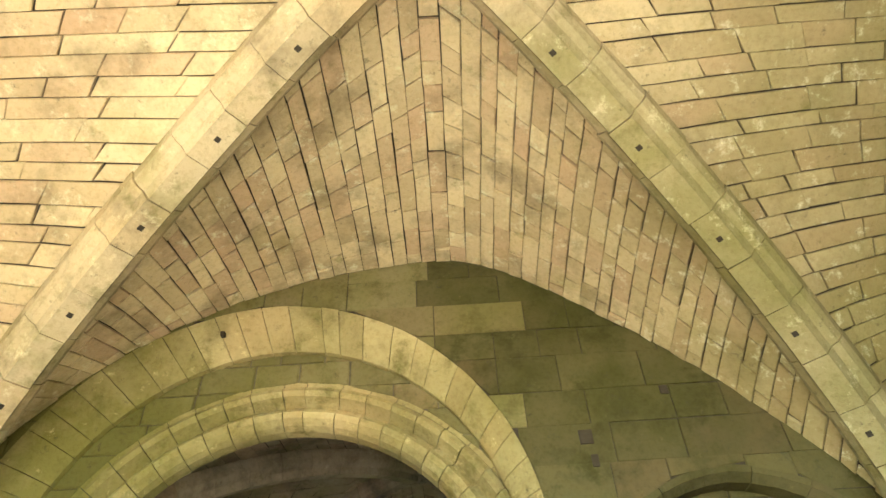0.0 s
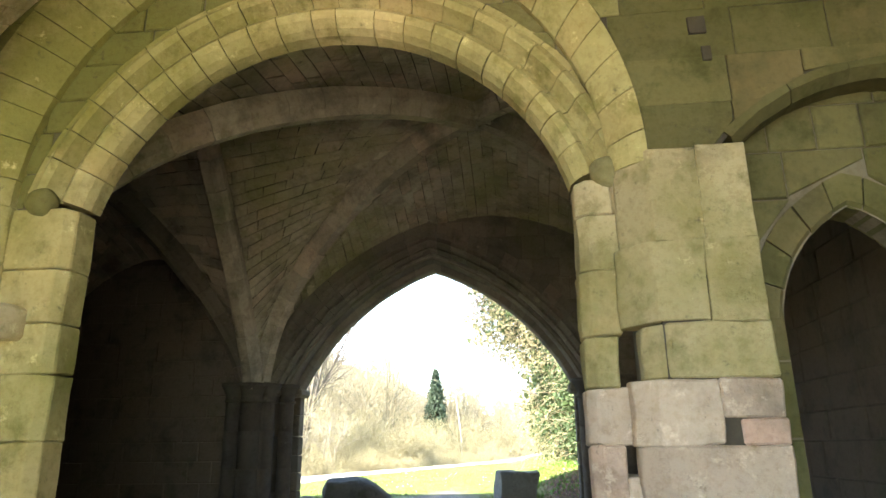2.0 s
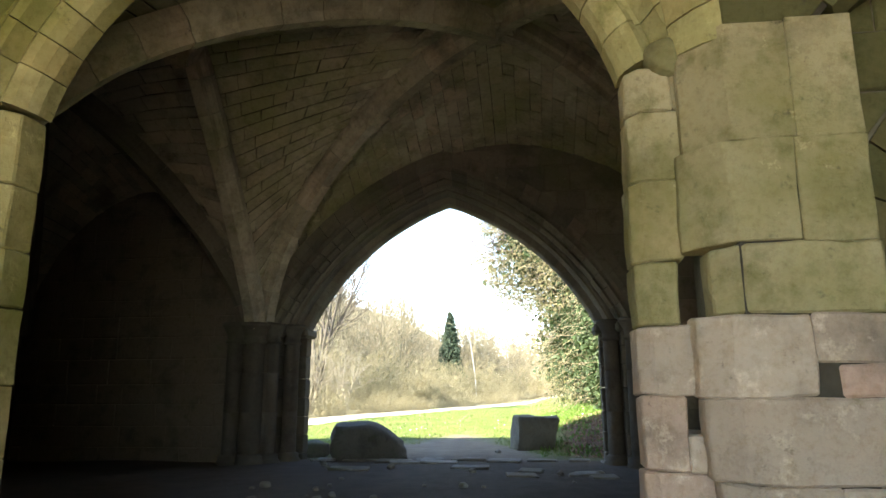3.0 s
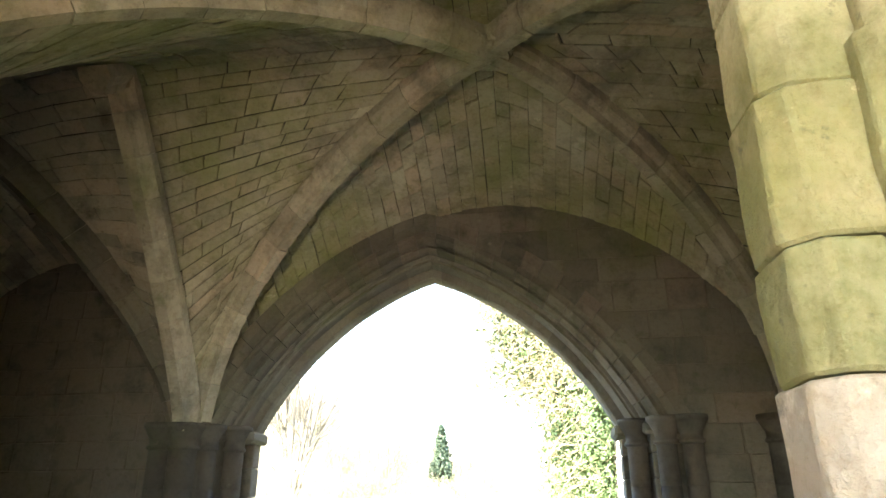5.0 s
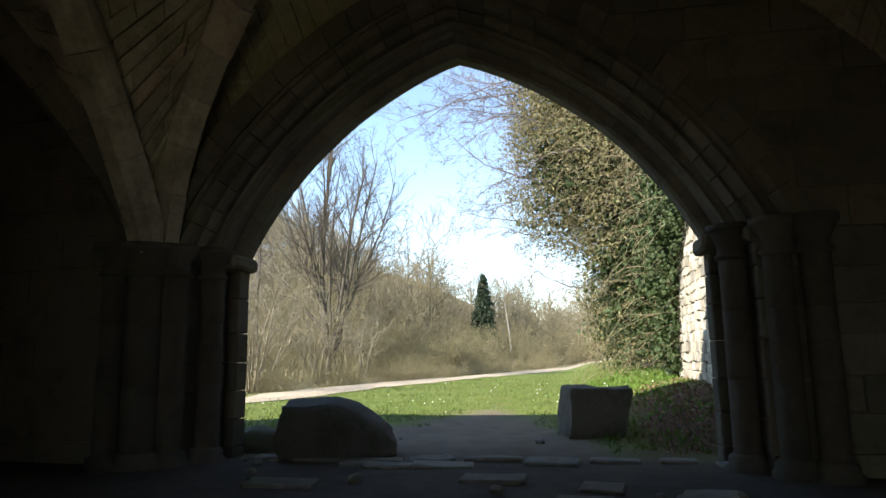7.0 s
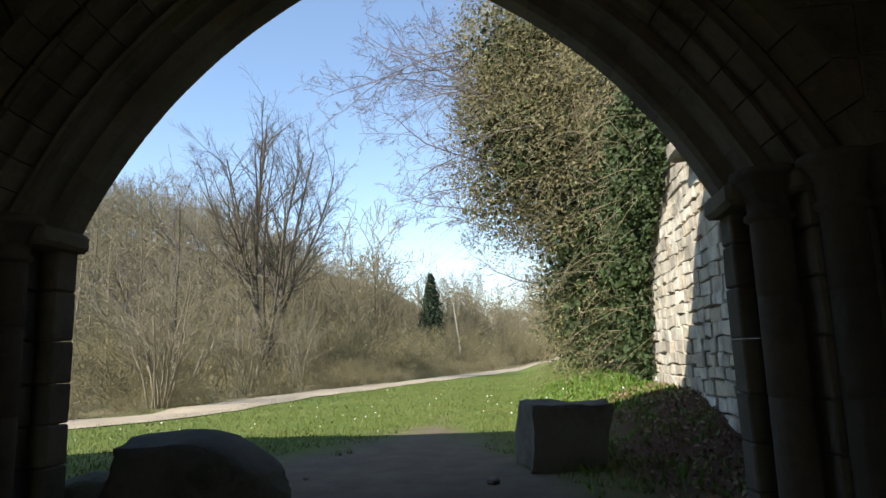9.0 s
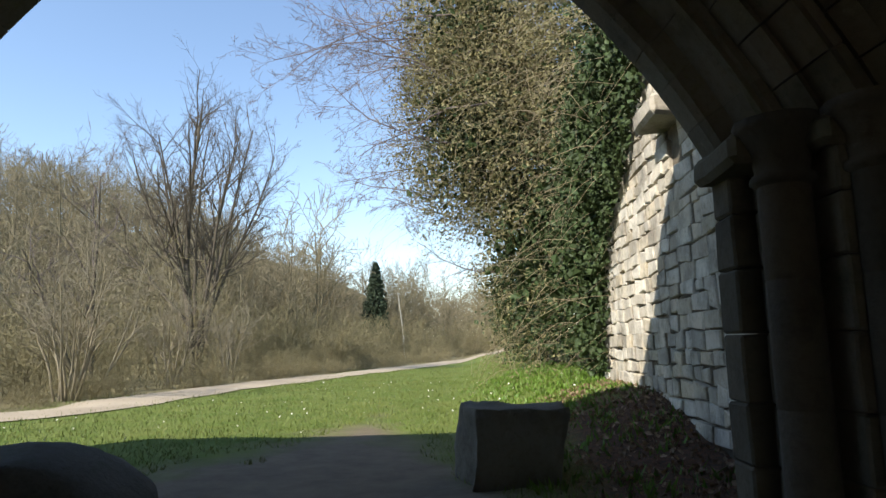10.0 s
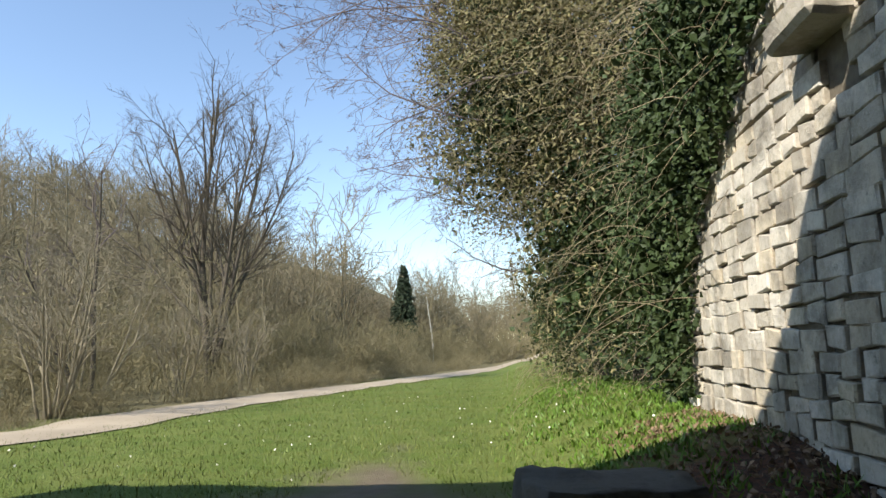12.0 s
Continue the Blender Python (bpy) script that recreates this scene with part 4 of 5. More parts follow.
def branch(rng, lines, start, way, length, r, level, spec):
    """A limb that wanders, thins and forks. spec: per level (children, length share, angle, up pull, wander)."""
    n = 7 if level == 0 else (4 if level + 1 < len(spec) else 2)
    kids, share, angle, pull, wander = spec[level]
    p, d = np.array(start, float), np.array(way, float)
    d /= np.linalg.norm(d)
    pts, rad = [p.copy()], [r]
    for i in range(n):
        d = d + rng.normal(size=3) * wander + np.array([0, 0, pull])
        d /= np.linalg.norm(d)
        p = p + d * length / n
        pts.append(p.copy())
        rad.append(max(r * (1 - 0.75 * (i + 1) / n), 0.004))
    lines.append((pts, rad, level))
    if level + 1 >= len(spec):
        return
    for k in range(kids):
        f = 0.25 + 0.75 * (k + rng.random()) / kids
        i = min(n - 1, int(f * n))
        q = pts[i] + (pts[i + 1] - pts[i]) * (f * n - i)
        t = pts[i + 1] - pts[i]
        t /= np.linalg.norm(t)
        side = np.cross(t, rng.normal(size=3))
        side /= np.linalg.norm(side) + 1e-9
        a = angle * rng.uniform(0.7, 1.3)
        branch(rng, lines, q, t * math.cos(a) + side * math.sin(a), length * share * rng.uniform(0.6, 1.15) * (1.15 - 0.5 * f), max(r * (1 - 0.7 * f) * 0.62, 0.005), level + 1, spec)


def bark(name, a, b):
    return plain(name, a, b, 9, 0.9, 0.5)


M_BARK = bark("grey_brown_bark", (0.078, 0.063, 0.046), (0.13, 0.108, 0.08))
M_TWIG = bark("purplish_twigs", (0.12, 0.092, 0.088), (0.18, 0.145, 0.135))
M_HAZEL = bark("pale_hazel_bark", (0.19, 0.16, 0.105), (0.28, 0.24, 0.165))
M_SCRUB = plain("olive_brown_scrub", (0.20, 0.172, 0.088), (0.33, 0.28, 0.155), 0.35, 0.9, 0.2, True)
M_WOOD = plain("far_bare_woods", (0.20, 0.17, 0.105), (0.28, 0.235, 0.15), 0.1, 0.9, 0.2, True)
M_BIRCH = bark("pale_birch_bark", (0.6, 0.57, 0.5), (0.4, 0.37, 0.32))
M_IVY = plain("ivy_leaves", (0.03, 0.053, 0.016), (0.064, 0.09, 0.03), 1.2, 0.62, 0.1, True)
M_OLIVE = plain("dusty_olive_leaves", (0.20, 0.18, 0.078), (0.275, 0.235, 0.115), 0.9, 0.7, 0.1, True)
M_STRAND = plain("dry_stem_tangle", (0.26, 0.21, 0.125), (0.36, 0.295, 0.185), 1.5, 0.8, 0.2, True)
M_CONIFER = plain("dark_conifer", (0.03, 0.045, 0.026), (0.055, 0.075, 0.04), 1.0, 0.8, 0.1, True)


def bare_tree(name, place, lines, label, group="", trunk_mat=None, twig_mat=None):
    base = tagged(new(name), label, "tree", group)
    base.location = place
    low = [(a, b) for a, b, l in lines if l == 0]
    high = [(a, b) for a, b, l in lines if l > 0]
    for nm, part_lines, mat, k in (("trunk", low, trunk_mat or M_BARK, 8), ("crown", high, twig_mat or M_BARK, 4)):
        if part_lines:
            v, f = tubes(nm, part_lines, k)
            piece(nm, quick_mesh(nm, v, f, True), mat, base)
    return base


rng = np.random.default_rng(4)
# the large bare tree with several stems
L, tree_rng = [], np.random.default_rng(18)
fork = [(11, 0.42, 0.62, 0.015, 0.05), (8, 0.48, 0.6, 0.05, 0.1), (6, 0.5, 0.6, 0.03, 0.15), (0, 0, 0, 0, 0.2)]
for az, tilt, start, ln, r in ((2.9, 0.05, -0.3, 14.0, 0.20), (2.6, 0.30, 1.6, 11.2, 0.11), (3.3, 0.62, 2.2, 9.4, 0.085), (5.4, 0.30, 1.2, 10.6, 0.11), (0.1, 0.38, 2.0, 9.6, 0.10),
                               (4.6, 0.26, 2.8, 9.0, 0.09), (1.5, 0.28, 1.9, 9.6, 0.10), (3.0, 0.17, 0.6, 11.6, 0.13), (6.1, 0.22, 0.9, 11.2, 0.12), (3.6, 0.42, 3.0, 8.4, 0.08), (0.2, 0.5, 3.2, 6.4, 0.07)):
    w = (math.cos(az) * math.sin(tilt), math.sin(az) * math.sin(tilt), math.cos(tilt))
    branch(tree_rng, L, (0.1 * math.cos(az), 0.1 * math.sin(az), start), w, ln, r, 0, fork)
bare_tree("bare_tree", (-13.3, 42.0, bank(-13.3, 42) - 0.1), L, "tall bare many-stemmed tree beside the track", "", M_BARK, M_BARK)

# pale multi-stemmed hazels by the track
for k, (x, y, n, tall) in enumerate(((-10.9, 27.6, 9, 3.8), (-12.2, 31.0, 7, 4.8), (-11.4, 35.2, 8, 3.4), (-13.6, 33.0, 2, 7.0), (-10.4, 38.5, 7, 3.0))):
    L = []
    for i in range(n):
        a, t = rng.uniform(0, 6.28), rng.uniform(0.08, 0.4)
        branch(rng, L, (0.25 * math.cos(a), 0.25 * math.sin(a), 0), (math.cos(a) * math.sin(t), math.sin(a) * math.sin(t), math.cos(t)), tall * rng.uniform(0.7, 1.1), 0.04 if n > 4 else 0.09, 0, [(8, 0.42, 0.55, 0.02, 0.13), (6, 0.5, 0.6, 0.02, 0.2), (4, 0.5, 0.6, 0, 0.25), (0, 0, 0, 0, 0.25)])
    bare_tree("hazel_shrub" if n > 4 else "bare_tree", (x, y, bank(x, y) - 0.05), L, "pale bare many-stemmed hazel beside the track" if n > 4 else "slim dark bare tree behind the hazels", "", M_HAZEL if n > 4 else M_BARK, M_HAZEL if n > 4 else M_TWIG)

# slender white birch
L = []
branch(rng, L, (0, 0, 0), (-0.22, 0, 1), 6.2, 0.10, 0, [(7, 0.3, 0.6, 0.0, 0.05), (3, 0.5, 0.6, 0, 0.1), (0, 0, 0, 0, 0.2)])
bare_tree("birch_tree", (-5.9, 71.0, bank(-5.9, 71) - 0.1), L, "slender leaning birch with pale bark before the scrub", "", M_BIRCH, M_SCRUB)


def spread(name, mat, kinds, spots, label, category):
    """Many plants in one mesh: each spot is x, y, size, turn, kind."""
    vs, fs, o = [], [], 0
    for x, y, size, turn, k in spots:
        v, f = kinds[k]
        c, s = math.cos(turn), math.sin(turn)
        m = np.array([[c, -s, 0], [s, c, 0], [0, 0, 1.0]]) * size
        vs.append(v @ m.T + np.array([x, y, bank(x, y) - 0.1]))
        fs.append(f + o)
        o += len(v)
    return tagged(piece(name, quick_mesh(name, np.concatenate(vs), np.concatenate(fs), True), mat), label, category, kind="stuff")


def scrub_kind(seed, stems, tall, lean):
    g = np.random.default_rng(seed)
    lines = []
    for i in range(stems):
        a, t = g.uniform(0, 6.28), abs(g.normal()) * lean
        w = (math.cos(a) * math.sin(t), math.sin(a) * math.sin(t), math.cos(t))
        branch(g, lines, (g.normal() * 0.6, g.normal() * 0.6, 0), w, tall * g.uniform(0.45, 1.1), 0.024, 0, [(7, 0.5, 0.9, -0.01, 0.22), (6, 0.6, 0.9, 0.0, 0.3), (0, 0, 0, 0, 0.3)])
    return tubes("scrub", [(a, [max(v, 0.0075) for v in b]) for a, b, l in lines], 3)


def wood_kind(seed, tall, slim):
    g = np.random.default_rng(seed)
    lines = []
    branch(g, lines, (0, 0, 0), (g.normal() * 0.05, g.normal() * 0.05, 1), tall, 0.12, 0, [(13, 0.36 * slim, 0.7, 0.03, 0.06), (8, 0.5, 0.65, 0.02, 0.16), (0, 0, 0, 0, 0.2)])
    return tubes("wood", [(a, [max(v, 0.017) for v in b]) for a, b, l in lines], 3)


EDGE = [(20, -14.0), (29, -13.0), (36, -13.4), (43, -12.0), (53, -7.4), (66, -4.6), (74, -2.6), (84, 0.0), (100, 8.0), (130, 16.0)]


def edge_x(y):
    return float(np.interp(y, [e[0] for e in EDGE], [e[1] for e in EDGE]))


KINDS = [scrub_kind(s, n, t, l) for s, n, t, l in ((1, 10, 3.8, 0.4), (2, 12, 2.9, 0.55), (3, 7, 5.2, 0.3), (4, 13, 2.0, 0.7))]
spots = []
for i in range(115):
    y = 24 + 80 * rng.random() ** 1.4
    near = rng.random() < 0.6
    x = edge_x(y) - abs(rng.normal()) * (3.0 if near else 12.0) - 0.4
    k = int(rng.integers(0, 4))
    if y > 55 and k == 2:
        k = 1
    spots.append((x, y, rng.uniform(0.8, 1.25), rng.uniform(0, 6.28), k))
for i in range(90):
    y = 23 + 42 * rng.random()
    side = max(0.232 * y - 15.6, 0.167 * y - 13.5) - 1.5
    spots.append((side - abs(rng.normal()) * 1.3, y, rng.uniform(0.25, 0.5), rng.uniform(0, 6.28), (1, 3)[i % 2]))
spread("scrub", M_SCRUB, KINDS, spots, "tangle of bare olive-brown scrub along the track", "scrub")
def light_wood(seed, tall):
    g = np.random.default_rng(seed)
    lines = []
    branch(g, lines, (0, 0, 0), (g.normal() * 0.05, g.normal() * 0.05, 1), tall, 0.12, 0, [(12, 0.42, 0.75, 0.03, 0.06), (6, 0.55, 0.7, 0.02, 0.2), (0, 0, 0, 0, 0.2)])
    return tubes("wood", [(a[::2] if len(a) > 4 else a, [max(v, 0.023) for v in (b[::2] if len(b) > 4 else b)]) for a, b, l in lines], 3)


WOODS = [wood_kind(11, 11, 1.0), wood_kind(12, 13, 0.8), wood_kind(13, 9, 1.2), light_wood(14, 9.5), light_wood(15, 11.5), light_wood(16, 8.0)]
spots = []
for i in range(170):
    y = 46 + 110 * rng.random()
    x = edge_x(y) - 4 - 75 * rng.random() ** 1.3 * (y / 110)
    spots.append((x, y, rng.uniform(0.6, 1.0), rng.uniform(0, 6.28), int(rng.integers(0, 3))))
for i in range(620):
    y = 55 + 110 * rng.random()
    x = edge_x(min(y, 130)) - 6 - 90 * rng.random() ** 1.15 * (y / 110)
    spots.append((x, y, rng.uniform(0.7, 1.05), rng.uniform(0, 6.28), int(rng.integers(3, 6))))
for i in range(70):
    spots.append((rng.uniform(-12, 40), rng.uniform(120, 190), rng.uniform(0.6, 1.0), rng.uniform(0, 6.28), int(rng.integers(0, 3))))
for i in range(22):
    y = rng.uniform(28, 46)
    spots.append((edge_x(y) - rng.uniform(4, 16), y, rng.uniform(0.55, 0.8), rng.uniform(0, 6.28), int(rng.integers(0, 3))))
spots = [q for q in spots if not (q[1] < 77 and abs(q[0] + 0.7 + 8.6 * (q[1] - 10) / 66) < 3.2)]
wood_spots = spots
spread("far_woods", M_WOOD, WOODS, spots, "bare winter woods on the hillside", "woods")


# leaves and twigs
def leaf_mesh(name, centres, size, g, long=1.4):
    n = len(centres)
    a = g.normal(size=(n, 3))
    a /= np.linalg.norm(a, axis=1)[:, None]
    b = np.cross(a, g.normal(size=(n, 3)))
    b /= np.linalg.norm(b, axis=1)[:, None] + 1e-9
    s = size * g.uniform(0.6, 1.3, size=(n, 1))
    a, b = a * s * long, b * s
    c = np.cross(a, b) / (s * long) * 0.35
    v = np.stack([centres - a, centres + b + c - a * 0.2, centres + a, centres - b + c - a * 0.2], 1).reshape(-1, 3)
    return quick_mesh(name, v, np.arange(4 * n).reshape(n, 4))


def twig_haze(g, n_each):
    """Fine budding twigs in the rounded crowns of the far trees."""
    out = []
    for x, y, size, turn, k in wood_spots:
        tall = (11, 13, 9, 9.5, 11.5, 8.0)[k] * size
        d = g.normal(size=(n_each, 3))
        d *= (g.random((n_each, 1)) ** 0.4) / np.linalg.norm(d, axis=1)[:, None]
        out.append(np.array([x, y, bank(x, y) + tall * 0.6]) + d * np.array([tall * 0.26, tall * 0.26, tall * 0.38]))
    return np.concatenate(out)


hg = np.random.default_rng(40)
tagged(piece("woodland_twigs", leaf_mesh("woodland_twigs", twig_haze(hg, 240), 0.02, hg, 9.0), plain("budding_twigs", (0.17, 0.148, 0.095), (0.29, 0.25, 0.155), 0.09, 0.9, 0.1, True)), "fine budding twigs of the bare winter woods", "woods", kind="stuff")


MASS = [(2.7, 23.0, 3.0, 1.7, 1.9, 3.4), (2.0, 26.3, 4.2, 2.3, 2.6, 4.4), (0.7, 27.6, 7.8, 2.7, 2.6, 3.8), (2.0, 30.5, 3.6, 2.1, 3.2, 3.6), (1.7, 35.0, 2.8, 1.7, 3.0, 2.8), (3.4, 25.5, 8.0, 2.6, 3.0, 3.4), (3.2, 22.2, 5.4, 1.5, 1.3, 1.9), (1.95, 20.6, 4.7, 0.75, 1.7, 1.3), (1.75, 21.7, 2.4, 0.6, 0.9, 2.2), (-0.3, 27.2, 6.6, 2.0, 2.2, 2.6), (-0.2, 27.4, 9.6, 2.0, 2.2, 2.4)]


def shell(g, n, lo=0.72, hi=1.05, only=None):
    """Places near the skin of the overgrown mass, in clumps."""
    out = []
    w = np.array([m[3] * m[4] * m[5] for m in MASS]) ** 0.67
    if only:
        w = np.array([v if i in only else 0.0 for i, v in enumerate(w)])
    for i in g.choice(len(MASS), size=n, p=w / w.sum()):
        m = MASS[i]
        d = g.normal(size=3)
        d /= np.linalg.norm(d)
        r = g.uniform(lo, hi) * (1 + 0.16 * noise.noise(Vector(d * 2.6) + Vector((i * 3.0, 0, 0))))
        p = np.array(m[:3]) + d * r * np.array(m[3:])
        if p[2] > bank(p[0], p[1]) + 0.15:
            out.append(p)
    return np.array(out)


def clumped(g, seeds, each, sigma):
    return (seeds[:, None, :] + g.normal(size=(len(seeds), each, 3)) * sigma).reshape(-1, 3)


ivy = tagged(new("overgrown_tree"), "tall tree smothered in dark ivy and dry hanging stems", "tree")
g = np.random.default_rng(9)
piece("foliage", leaf_mesh("foliage", np.concatenate([clumped(g, shell(g, 1300, 0.6, 1.04, (0, 6, 7, 8)), 30, 0.2), clumped(g, shell(g, 180, 0.7, 1.0, (1, 3, 4)), 30, 0.2), clumped(g, shell(g, 520, 0.45, 0.86), 30, 0.2)]), 0.034, g), M_IVY, ivy, "dark glossy ivy leaves")
piece("olive_foliage", leaf_mesh("olive_foliage", np.concatenate([clumped(g, shell(g, 3600, 0.75, 1.07, (2, 5, 9, 10)), 22, 0.22), clumped(g, shell(g, 900, 0.75, 1.07, (1, 3, 4)), 22, 0.22)]), 0.02, g, 2.6), M_OLIVE, ivy, "dusty olive leaves")
piece("inner_foliage", leaf_mesh("inner_foliage", clumped(g, shell(g, 1500, 0.1, 0.72), 22, 0.28), 0.075, g), M_IVY, ivy, "dark shaded ivy leaves")
lines = []
for p in shell(g, 4200, 0.85, 1.08):
    if p[0] > 3.6 or (p[2] < 3.6 and g.random() < 0.25):
        continue
    d = np.array([-0.7 + g.normal() * 0.5, -0.6 + g.normal() * 0.5, 0.25 + 0.3 * g.normal()])
    ln = g.uniform(0.5, 2.3)
    pts, q = [p], p.copy()
    for i in range(6):
        d = d + np.array([0, 0, -0.28]) + g.normal(size=3) * 0.16
        q = q + d / np.linalg.norm(d) * ln / 6
        pts.append(q.copy())
    r = g.uniform(0.003, 0.0075)
    lines.append((pts, [r * (1 - 0.1 * i) for i in range(7)]))
v, f = tubes("stem_tangle", lines, 3)
tagged(piece("stem_tangle", quick_mesh("stem_tangle", v, f, True), M_STRAND, ivy, "dry pale hanging stems"), kind="stuff")
for x, y, zt in ((2.6, 24.0, 6.0), (2.2, 27.0, 9.5), (1.9, 30.5, 6.5), (1.6, 34.5, 5.0)):
    pts = [(x + 0.15 * math.sin(i), y + 0.1 * math.cos(i * 1.7), bank(x, y) - 0.2 + (zt - 0.5) * i / 6) for i in range(7)]
    v, f = tubes("trunk", [(pts, [0.2 - 0.022 * i for i in range(7)])], 8)
    piece("trunk", quick_mesh("trunk", v, f, True), M_BARK, ivy)
L = []
for x, y, z, ln, up in ((0.6, 26.0, 8.6, 5.2, 0.1), (0.4, 27.0, 7.4, 5.0, 0.05), (0.2, 26.4, 6.3, 4.4, 0.0), (0.0, 27.4, 9.8, 5.6, 0.12), (0.0, 28.0, 5.2, 3.6, 0.05), (0.4, 29.0, 4.4, 3.4, 0.1), (0.2, 25.6, 7.0, 3.6, -0.05), (0.6, 30.0, 3.4, 2.8, 0.15), (-0.2, 26.6, 9.2, 4.0, 0.3), (-0.3, 27.2, 8.2, 5.4, 0.08), (-0.2, 26.2, 9.6, 5.2, 0.0), (0.2, 28.4, 6.6, 4.4, 0.06)):
    branch(g, L, (x, y, z), (-1, g.normal() * 0.25, up), ln, 0.035, 0, [(9, 0.42, 0.65, -0.01, 0.13), (6, 0.5, 0.7, 0.0, 0.22), (5, 0.5, 0.7, 0.02, 0.3), (0, 0, 0, 0, 0.3)])
v, f = tubes("bough_tangle", [(a, b) for a, b, l in L], 3)
tagged(piece("bough_tangle", quick_mesh("bough_tangle", v, f, True), M_TWIG, ivy, "thin bare boughs reaching over the grass"), kind="stuff")

# ivy climbing over the far end and top of the old wall
pts = []
while len(pts) < 9000:
    z = g.uniform(0.9, 5.6)
    y = g.uniform(17.0, 21.9)
    edge = float(np.interp(z, [0.9, 2.1, 3.1, 3.7, 4.1, 4.6, 5.6], [21.2, 20.8, 19.9, 19.0, 18.5, 17.9, 17.3])) + 0.45 * noise.noise(Vector((y * 1.4, z * 1.4, 3)))
    if y > edge + abs(g.normal()) * 0.12:
        pts.append((1.52 - abs(g.normal()) * (0.05 + 0.09 * min(1.5, y - edge)), y, z))
tagged(piece("climbing_ivy", leaf_mesh("climbing_ivy", np.array(pts), 0.036, g), M_IVY), "dark ivy climbing over the end of the old wall", "ivy", kind="stuff")

# conifer beyond the scrub
cone = tagged(new("conifer_tree"), "narrow dark evergreen tree standing above the scrub", "tree")
cx, cy = -9.2, 76.0
cz = bank(cx, cy)
pts = []
for i in range(900):
    k = g.random() ** 1.1
    a = g.uniform(0, 6.28)
    r = (1 - k) ** 0.8 * 1.7 * g.uniform(0.5, 1.1) * (1 + 0.25 * math.sin(a * 3 + k * 9))
    pts.append((cx + r * math.cos(a), cy + r * math.sin(a), cz + 0.8 + k * 8.6))
piece("crown", leaf_mesh("crown", clumped(g, np.array(pts), 10, 0.13), 0.09, g), M_CONIFER, cone)
v, f = tubes("trunk", [([(cx, cy, cz - 0.2), (cx, cy, cz + 5), (cx, cy, cz + 9.3)], [0.22, 0.13, 0.02])], 8)
piece("trunk", quick_mesh("trunk", v, f, True), M_BARK, cone)

# ---- track across the grass ----
def track():
    mid = [(-30, 8.0), (-18, 15.5), (-9.6, 23.8), (-8.9, 28.0), (-7.85, 34.0), (-5.75, 42.5), (-3.0, 53.0), (-0.2, 66.0), (4.5, 86.0), (12, 110.0)]
    pts = [Vector((*p, 0)) for p in mid]
    fine = []
    for i in range(len(pts) - 1):
        p0, p1, p2, p3 = pts[max(0, i - 1)], pts[i], pts[i + 1], pts[min(len(pts) - 1, i + 2)]
        for k in range(14):
            t = k / 14
            fine.append(0.5 * ((2 * p1) + (p2 - p0) * t + (2 * p0 - 5 * p1 + 4 * p2 - p3) * t * t + (3 * p1 - p0 - 3 * p2 + p3) * t ** 3))
    vs, fs = [], []
    for i, p in enumerate(fine):
        d = (fine[min(i + 1, len(fine) - 1)] - fine[max(i - 1, 0)]).normalized()
        s = Vector((d.y, -d.x, 0))
        w = 1.15 + 0.16 * noise.noise(p * 0.6)
        for k in range(7):
            q = p + s * (k / 3 - 1) * w
            vs.append((q.x, q.y, bank(q.x, q.y) + 0.022 + 0.03 * (1 - (k / 3 - 1) ** 2)))
    for i in range(len(fine) - 1):
        for k in range(6):
            fs.append((i * 7 + k, i * 7 + k + 1, i * 7 + k + 8, i * 7 + k + 7))
    return quick_mesh("road", vs, fs, True)


tagged(piece("road", track(), plain("pale_gravel", (0.42, 0.345, 0.25), (0.28, 0.23, 0.165), 0.5, 0.95, 0.6)), "pale gravel track across the grass", "path", kind="structure")

# ---- grass, weeds and leaf litter ----
def blades(name, mat, n, area_of, tall, wide, label, seed):
    g = np.random.default_rng(seed)
    b, t = [], []
    while len(b) < n:
        p = area_of(g)
        if p is None:
            continue
        z = bank(p[0], p[1]) - 0.01
        b.append((p[0], p[1], z))
    b = np.array(b)
    a = g.uniform(0, 6.28, n)
    w = np.stack([np.cos(a), np.sin(a), 0 * a], 1) * wide * g.uniform(0.6, 1.4, (n, 1))
    h = tall * g.uniform(0.4, 1.3, (n, 1))
    lean = np.concatenate([g.normal(size=(n, 2)) * 0.4, np.ones((n, 1))], 1) * h
    v = np.stack([b - w, b + w, b + lean * 0.6 + w * 0.6, b + lean], 1).reshape(-1, 3)
    return tagged(piece(name, quick_mesh(name, v, np.arange(4 * n).reshape(n, 4)), mat), label, "grass", kind="stuff")


def tongue(x, y):
    return y + 2.8 * abs(x + 2.2) + 3.0 + 3.0 * noise.noise(Vector((x * 0.9, y * 0.9, 2)))


def lawn(g):
    y = 15.2 + 34 * g.random() ** 1.7
    x = g.uniform(-11 if y < 30 else -7, 2.0)
    if tongue(x, y) < 24.5 or (x > 0.35 and y < 19.4) or (x > 1.5 and y < 22):
        return None
    return x, y


def lush(g):
    x, y = g.uniform(-0.9, 2.2), g.uniform(19.2, 30)
    if (x > 1.5 and y < 21.6) or g.random() > (x + 0.9) / 2.2 or noise.noise(Vector((x * 1.6, y * 1.6, 5))) < g.normal() * 0.3:
        return None
    return x, y


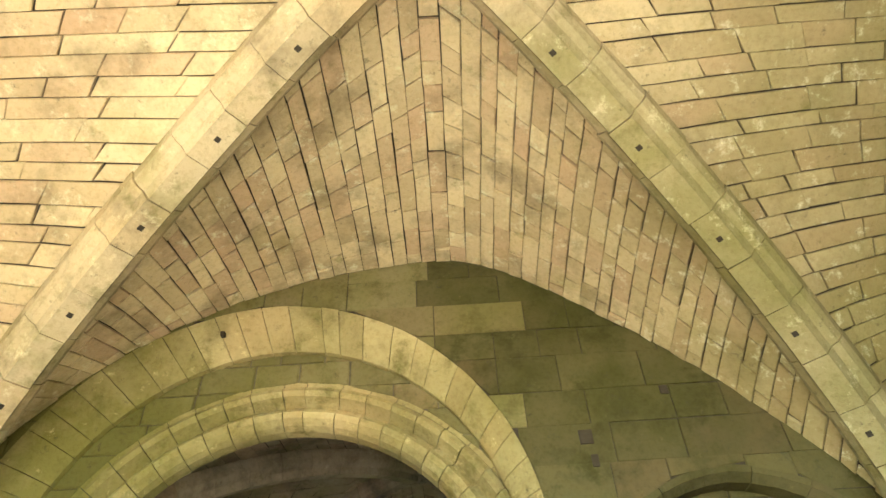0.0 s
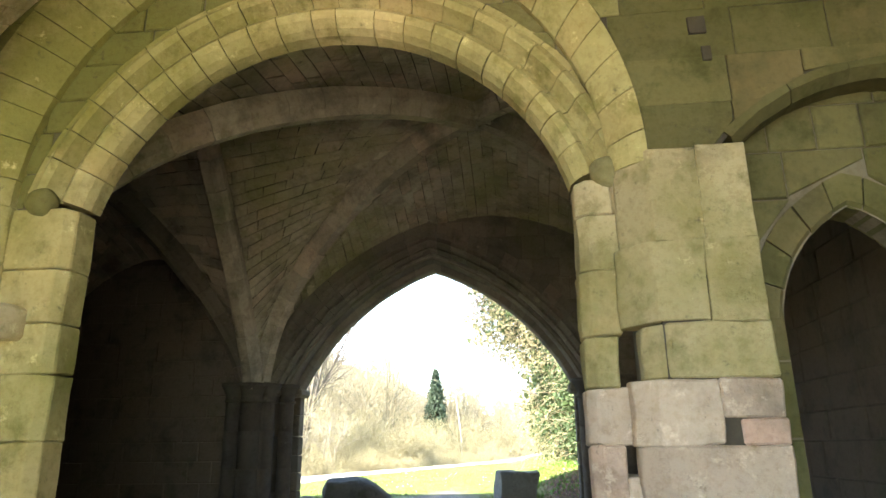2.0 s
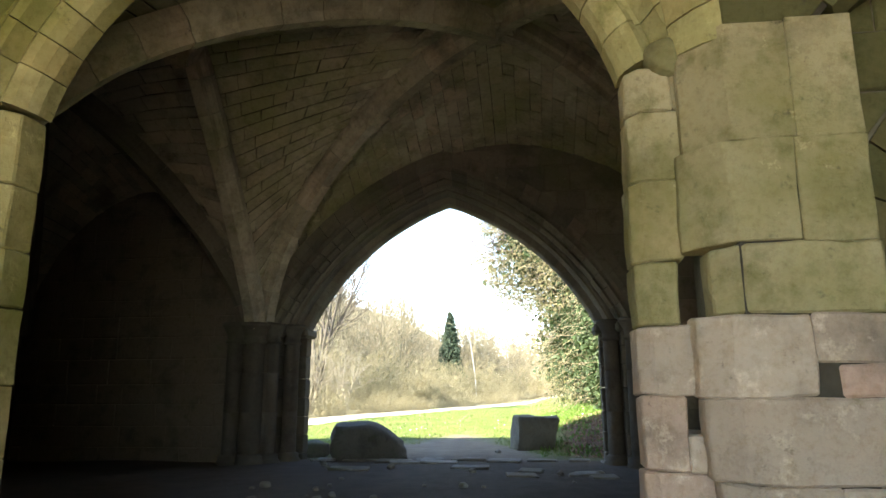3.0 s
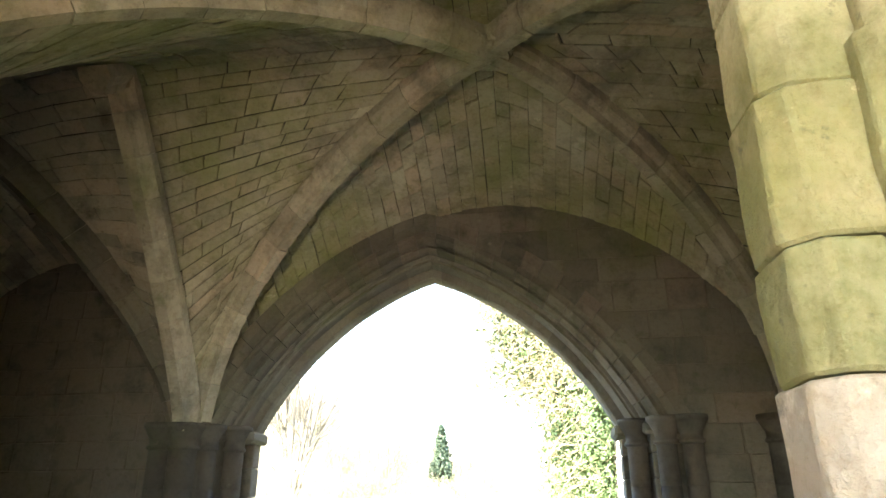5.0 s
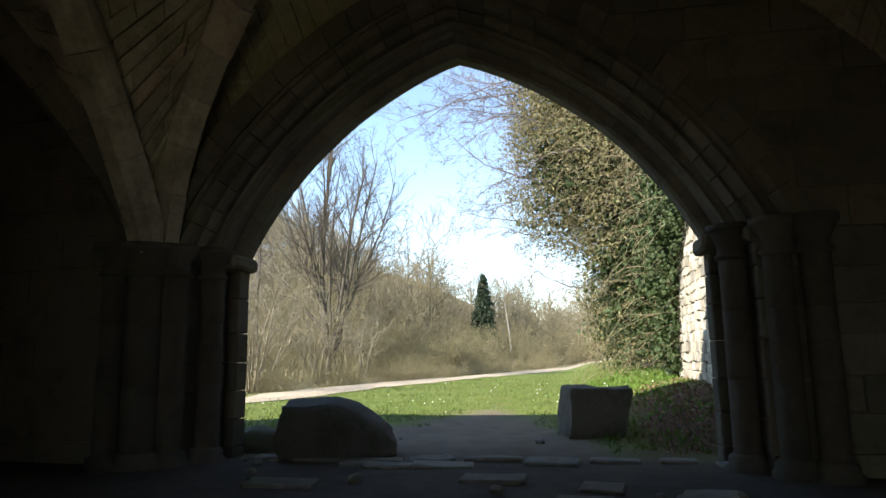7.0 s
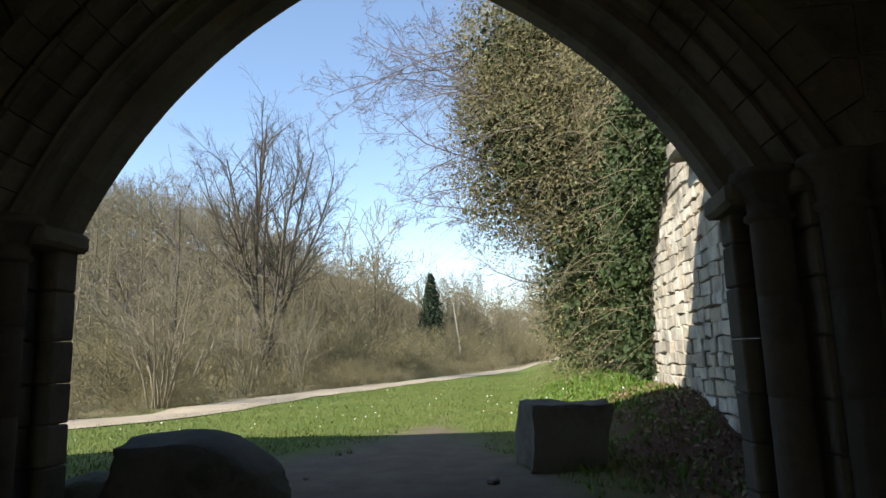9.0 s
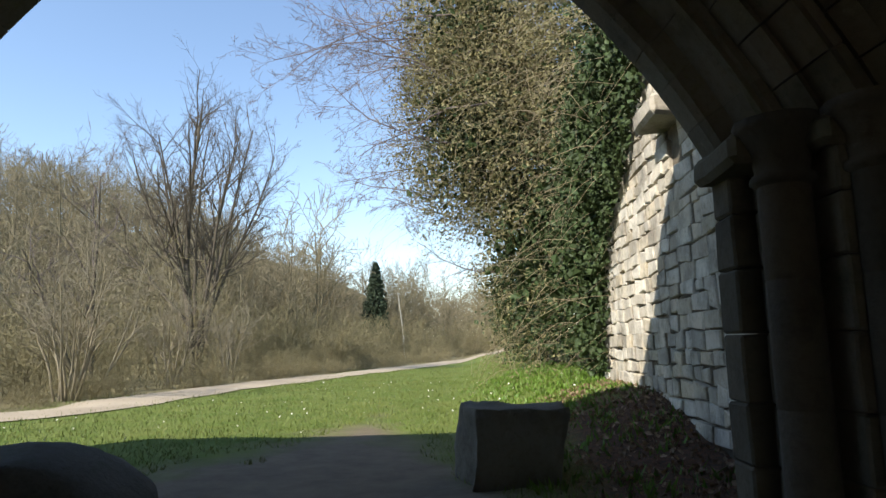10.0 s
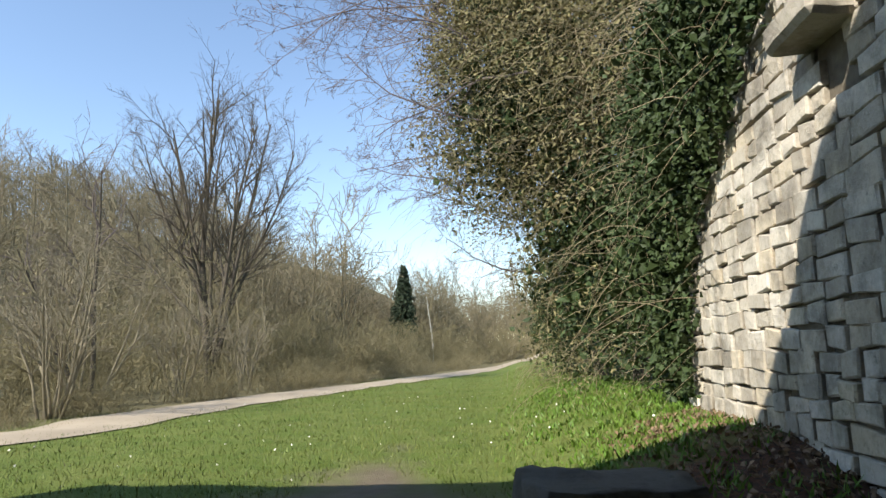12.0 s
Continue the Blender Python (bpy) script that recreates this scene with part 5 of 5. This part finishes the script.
M_GRASS = plain("grass_blades", (0.085, 0.15, 0.02), (0.20, 0.21, 0.06), 0.55, 0.6, 0.1, True)
M_LUSH = plain("fresh_green_weeds", (0.085, 0.175, 0.02), (0.145, 0.225, 0.035), 1.5, 0.5, 0.1, True)
blades("grass", M_GRASS, 60000, lawn, 0.065, 0.007, "short spring grass in front of the gate", 21)
def shade_weeds(g):
    x, y = g.uniform(-0.2, 1.55), g.uniform(14.9, 19.6)
    return None if noise.noise(Vector((x * 2, y * 2, 8))) < 0.05 + g.normal() * 0.2 else (x, y)


blades("shade_weeds", M_LUSH, 900, shade_weeds, 0.10, 0.016, "low green weeds between the dead leaves", 25)
blades("weeds", M_LUSH, 7000, lush, 0.075, 0.018, "fresh green weeds under the overgrown tree", 22)
g = np.random.default_rng(31)
pts = []
while len(pts) < 1500:
    x, y = g.uniform(0.3, 1.6), g.uniform(14.9, 21.0)
    if g.random() < (x - 0.1) / 1.2:
        pts.append((x, y, bank(x, y) + 0.012 + 0.02 * g.random()))
tagged(piece("leaf_litter", leaf_mesh("leaf_litter", np.array(pts), 0.022, g), plain("dead_leaves", (0.20, 0.12, 0.07), (0.30, 0.21, 0.13), 3, 0.8, 0.1, True)), "brown dead leaves along the foot of the wall", "leaf litter", kind="stuff")
pts = [(x, y, bank(x, y) + 0.07) for x, y in zip(g.uniform(-8, 1.5, 110), 19.5 + 14 * g.random(110) ** 1.4) if tongue(x, y) > 25]
tagged(piece("daisy_scatter", leaf_mesh("daisy_scatter", np.array(pts), 0.018, g, 1.0), plain("daisy_white", (0.75, 0.74, 0.68), (0.7, 0.68, 0.5), 5, 0.6, 0.1)), "small white daisies in the grass", "flowers", kind="stuff")

# ---- small loose stones on the floor ----
pebble = [worn_block("loose_stone", -0.5, 0.5, -0.4, 0.4, 0.0, 0.6, 0.2, 0.12, 1, i * 2.7, 1.6) for i in range(3)]
for i in range(46):
    x, y = random.uniform(-4.2, 2.4), random.uniform(9.5, 16.2)
    ob = piece("loose_stone", pebble[i % 3], M_FLAG)
    d = random.uniform(0.04, 0.14)
    ob.matrix_world = pose(x, y, bank(x, y) - 0.01, 0, 0, random.uniform(0, 360)) @ Matrix.Diagonal((d, d, d, 1))
    tagged(ob, "small grey broken stone lying on the earth floor", "stone", "loose stones on the floor")

# ---- flagstones at the threshold ----
floor_slabs = tagged(new("threshold"), "uneven worn flagstones sunk in the earth at the gate", "paving", kind="structure")
for i in range(22):
    x, y = random.uniform(-3.6, 2.6), random.uniform(12.4, 14.5)
    if i < 9:
        x, y = -3.9 + i * 0.62, 14.35 + 0.1 * math.sin(i * 2.2)
    sx, sy = random.uniform(0.35, 0.62), random.uniform(0.22, 0.4)
    me = worn_block("flagstone", -sx / 2, sx / 2, -sy / 2, sy / 2, -0.06, 0.03, 0.015, 0.02, 1, i * 5.1)
    ob = piece("flagstone", me, M_FLAG, floor_slabs)
    ob.matrix_basis = pose(x, y, bank(x, y) + 0.005, random.uniform(-2, 2), random.uniform(-2, 2), random.uniform(-12, 12))
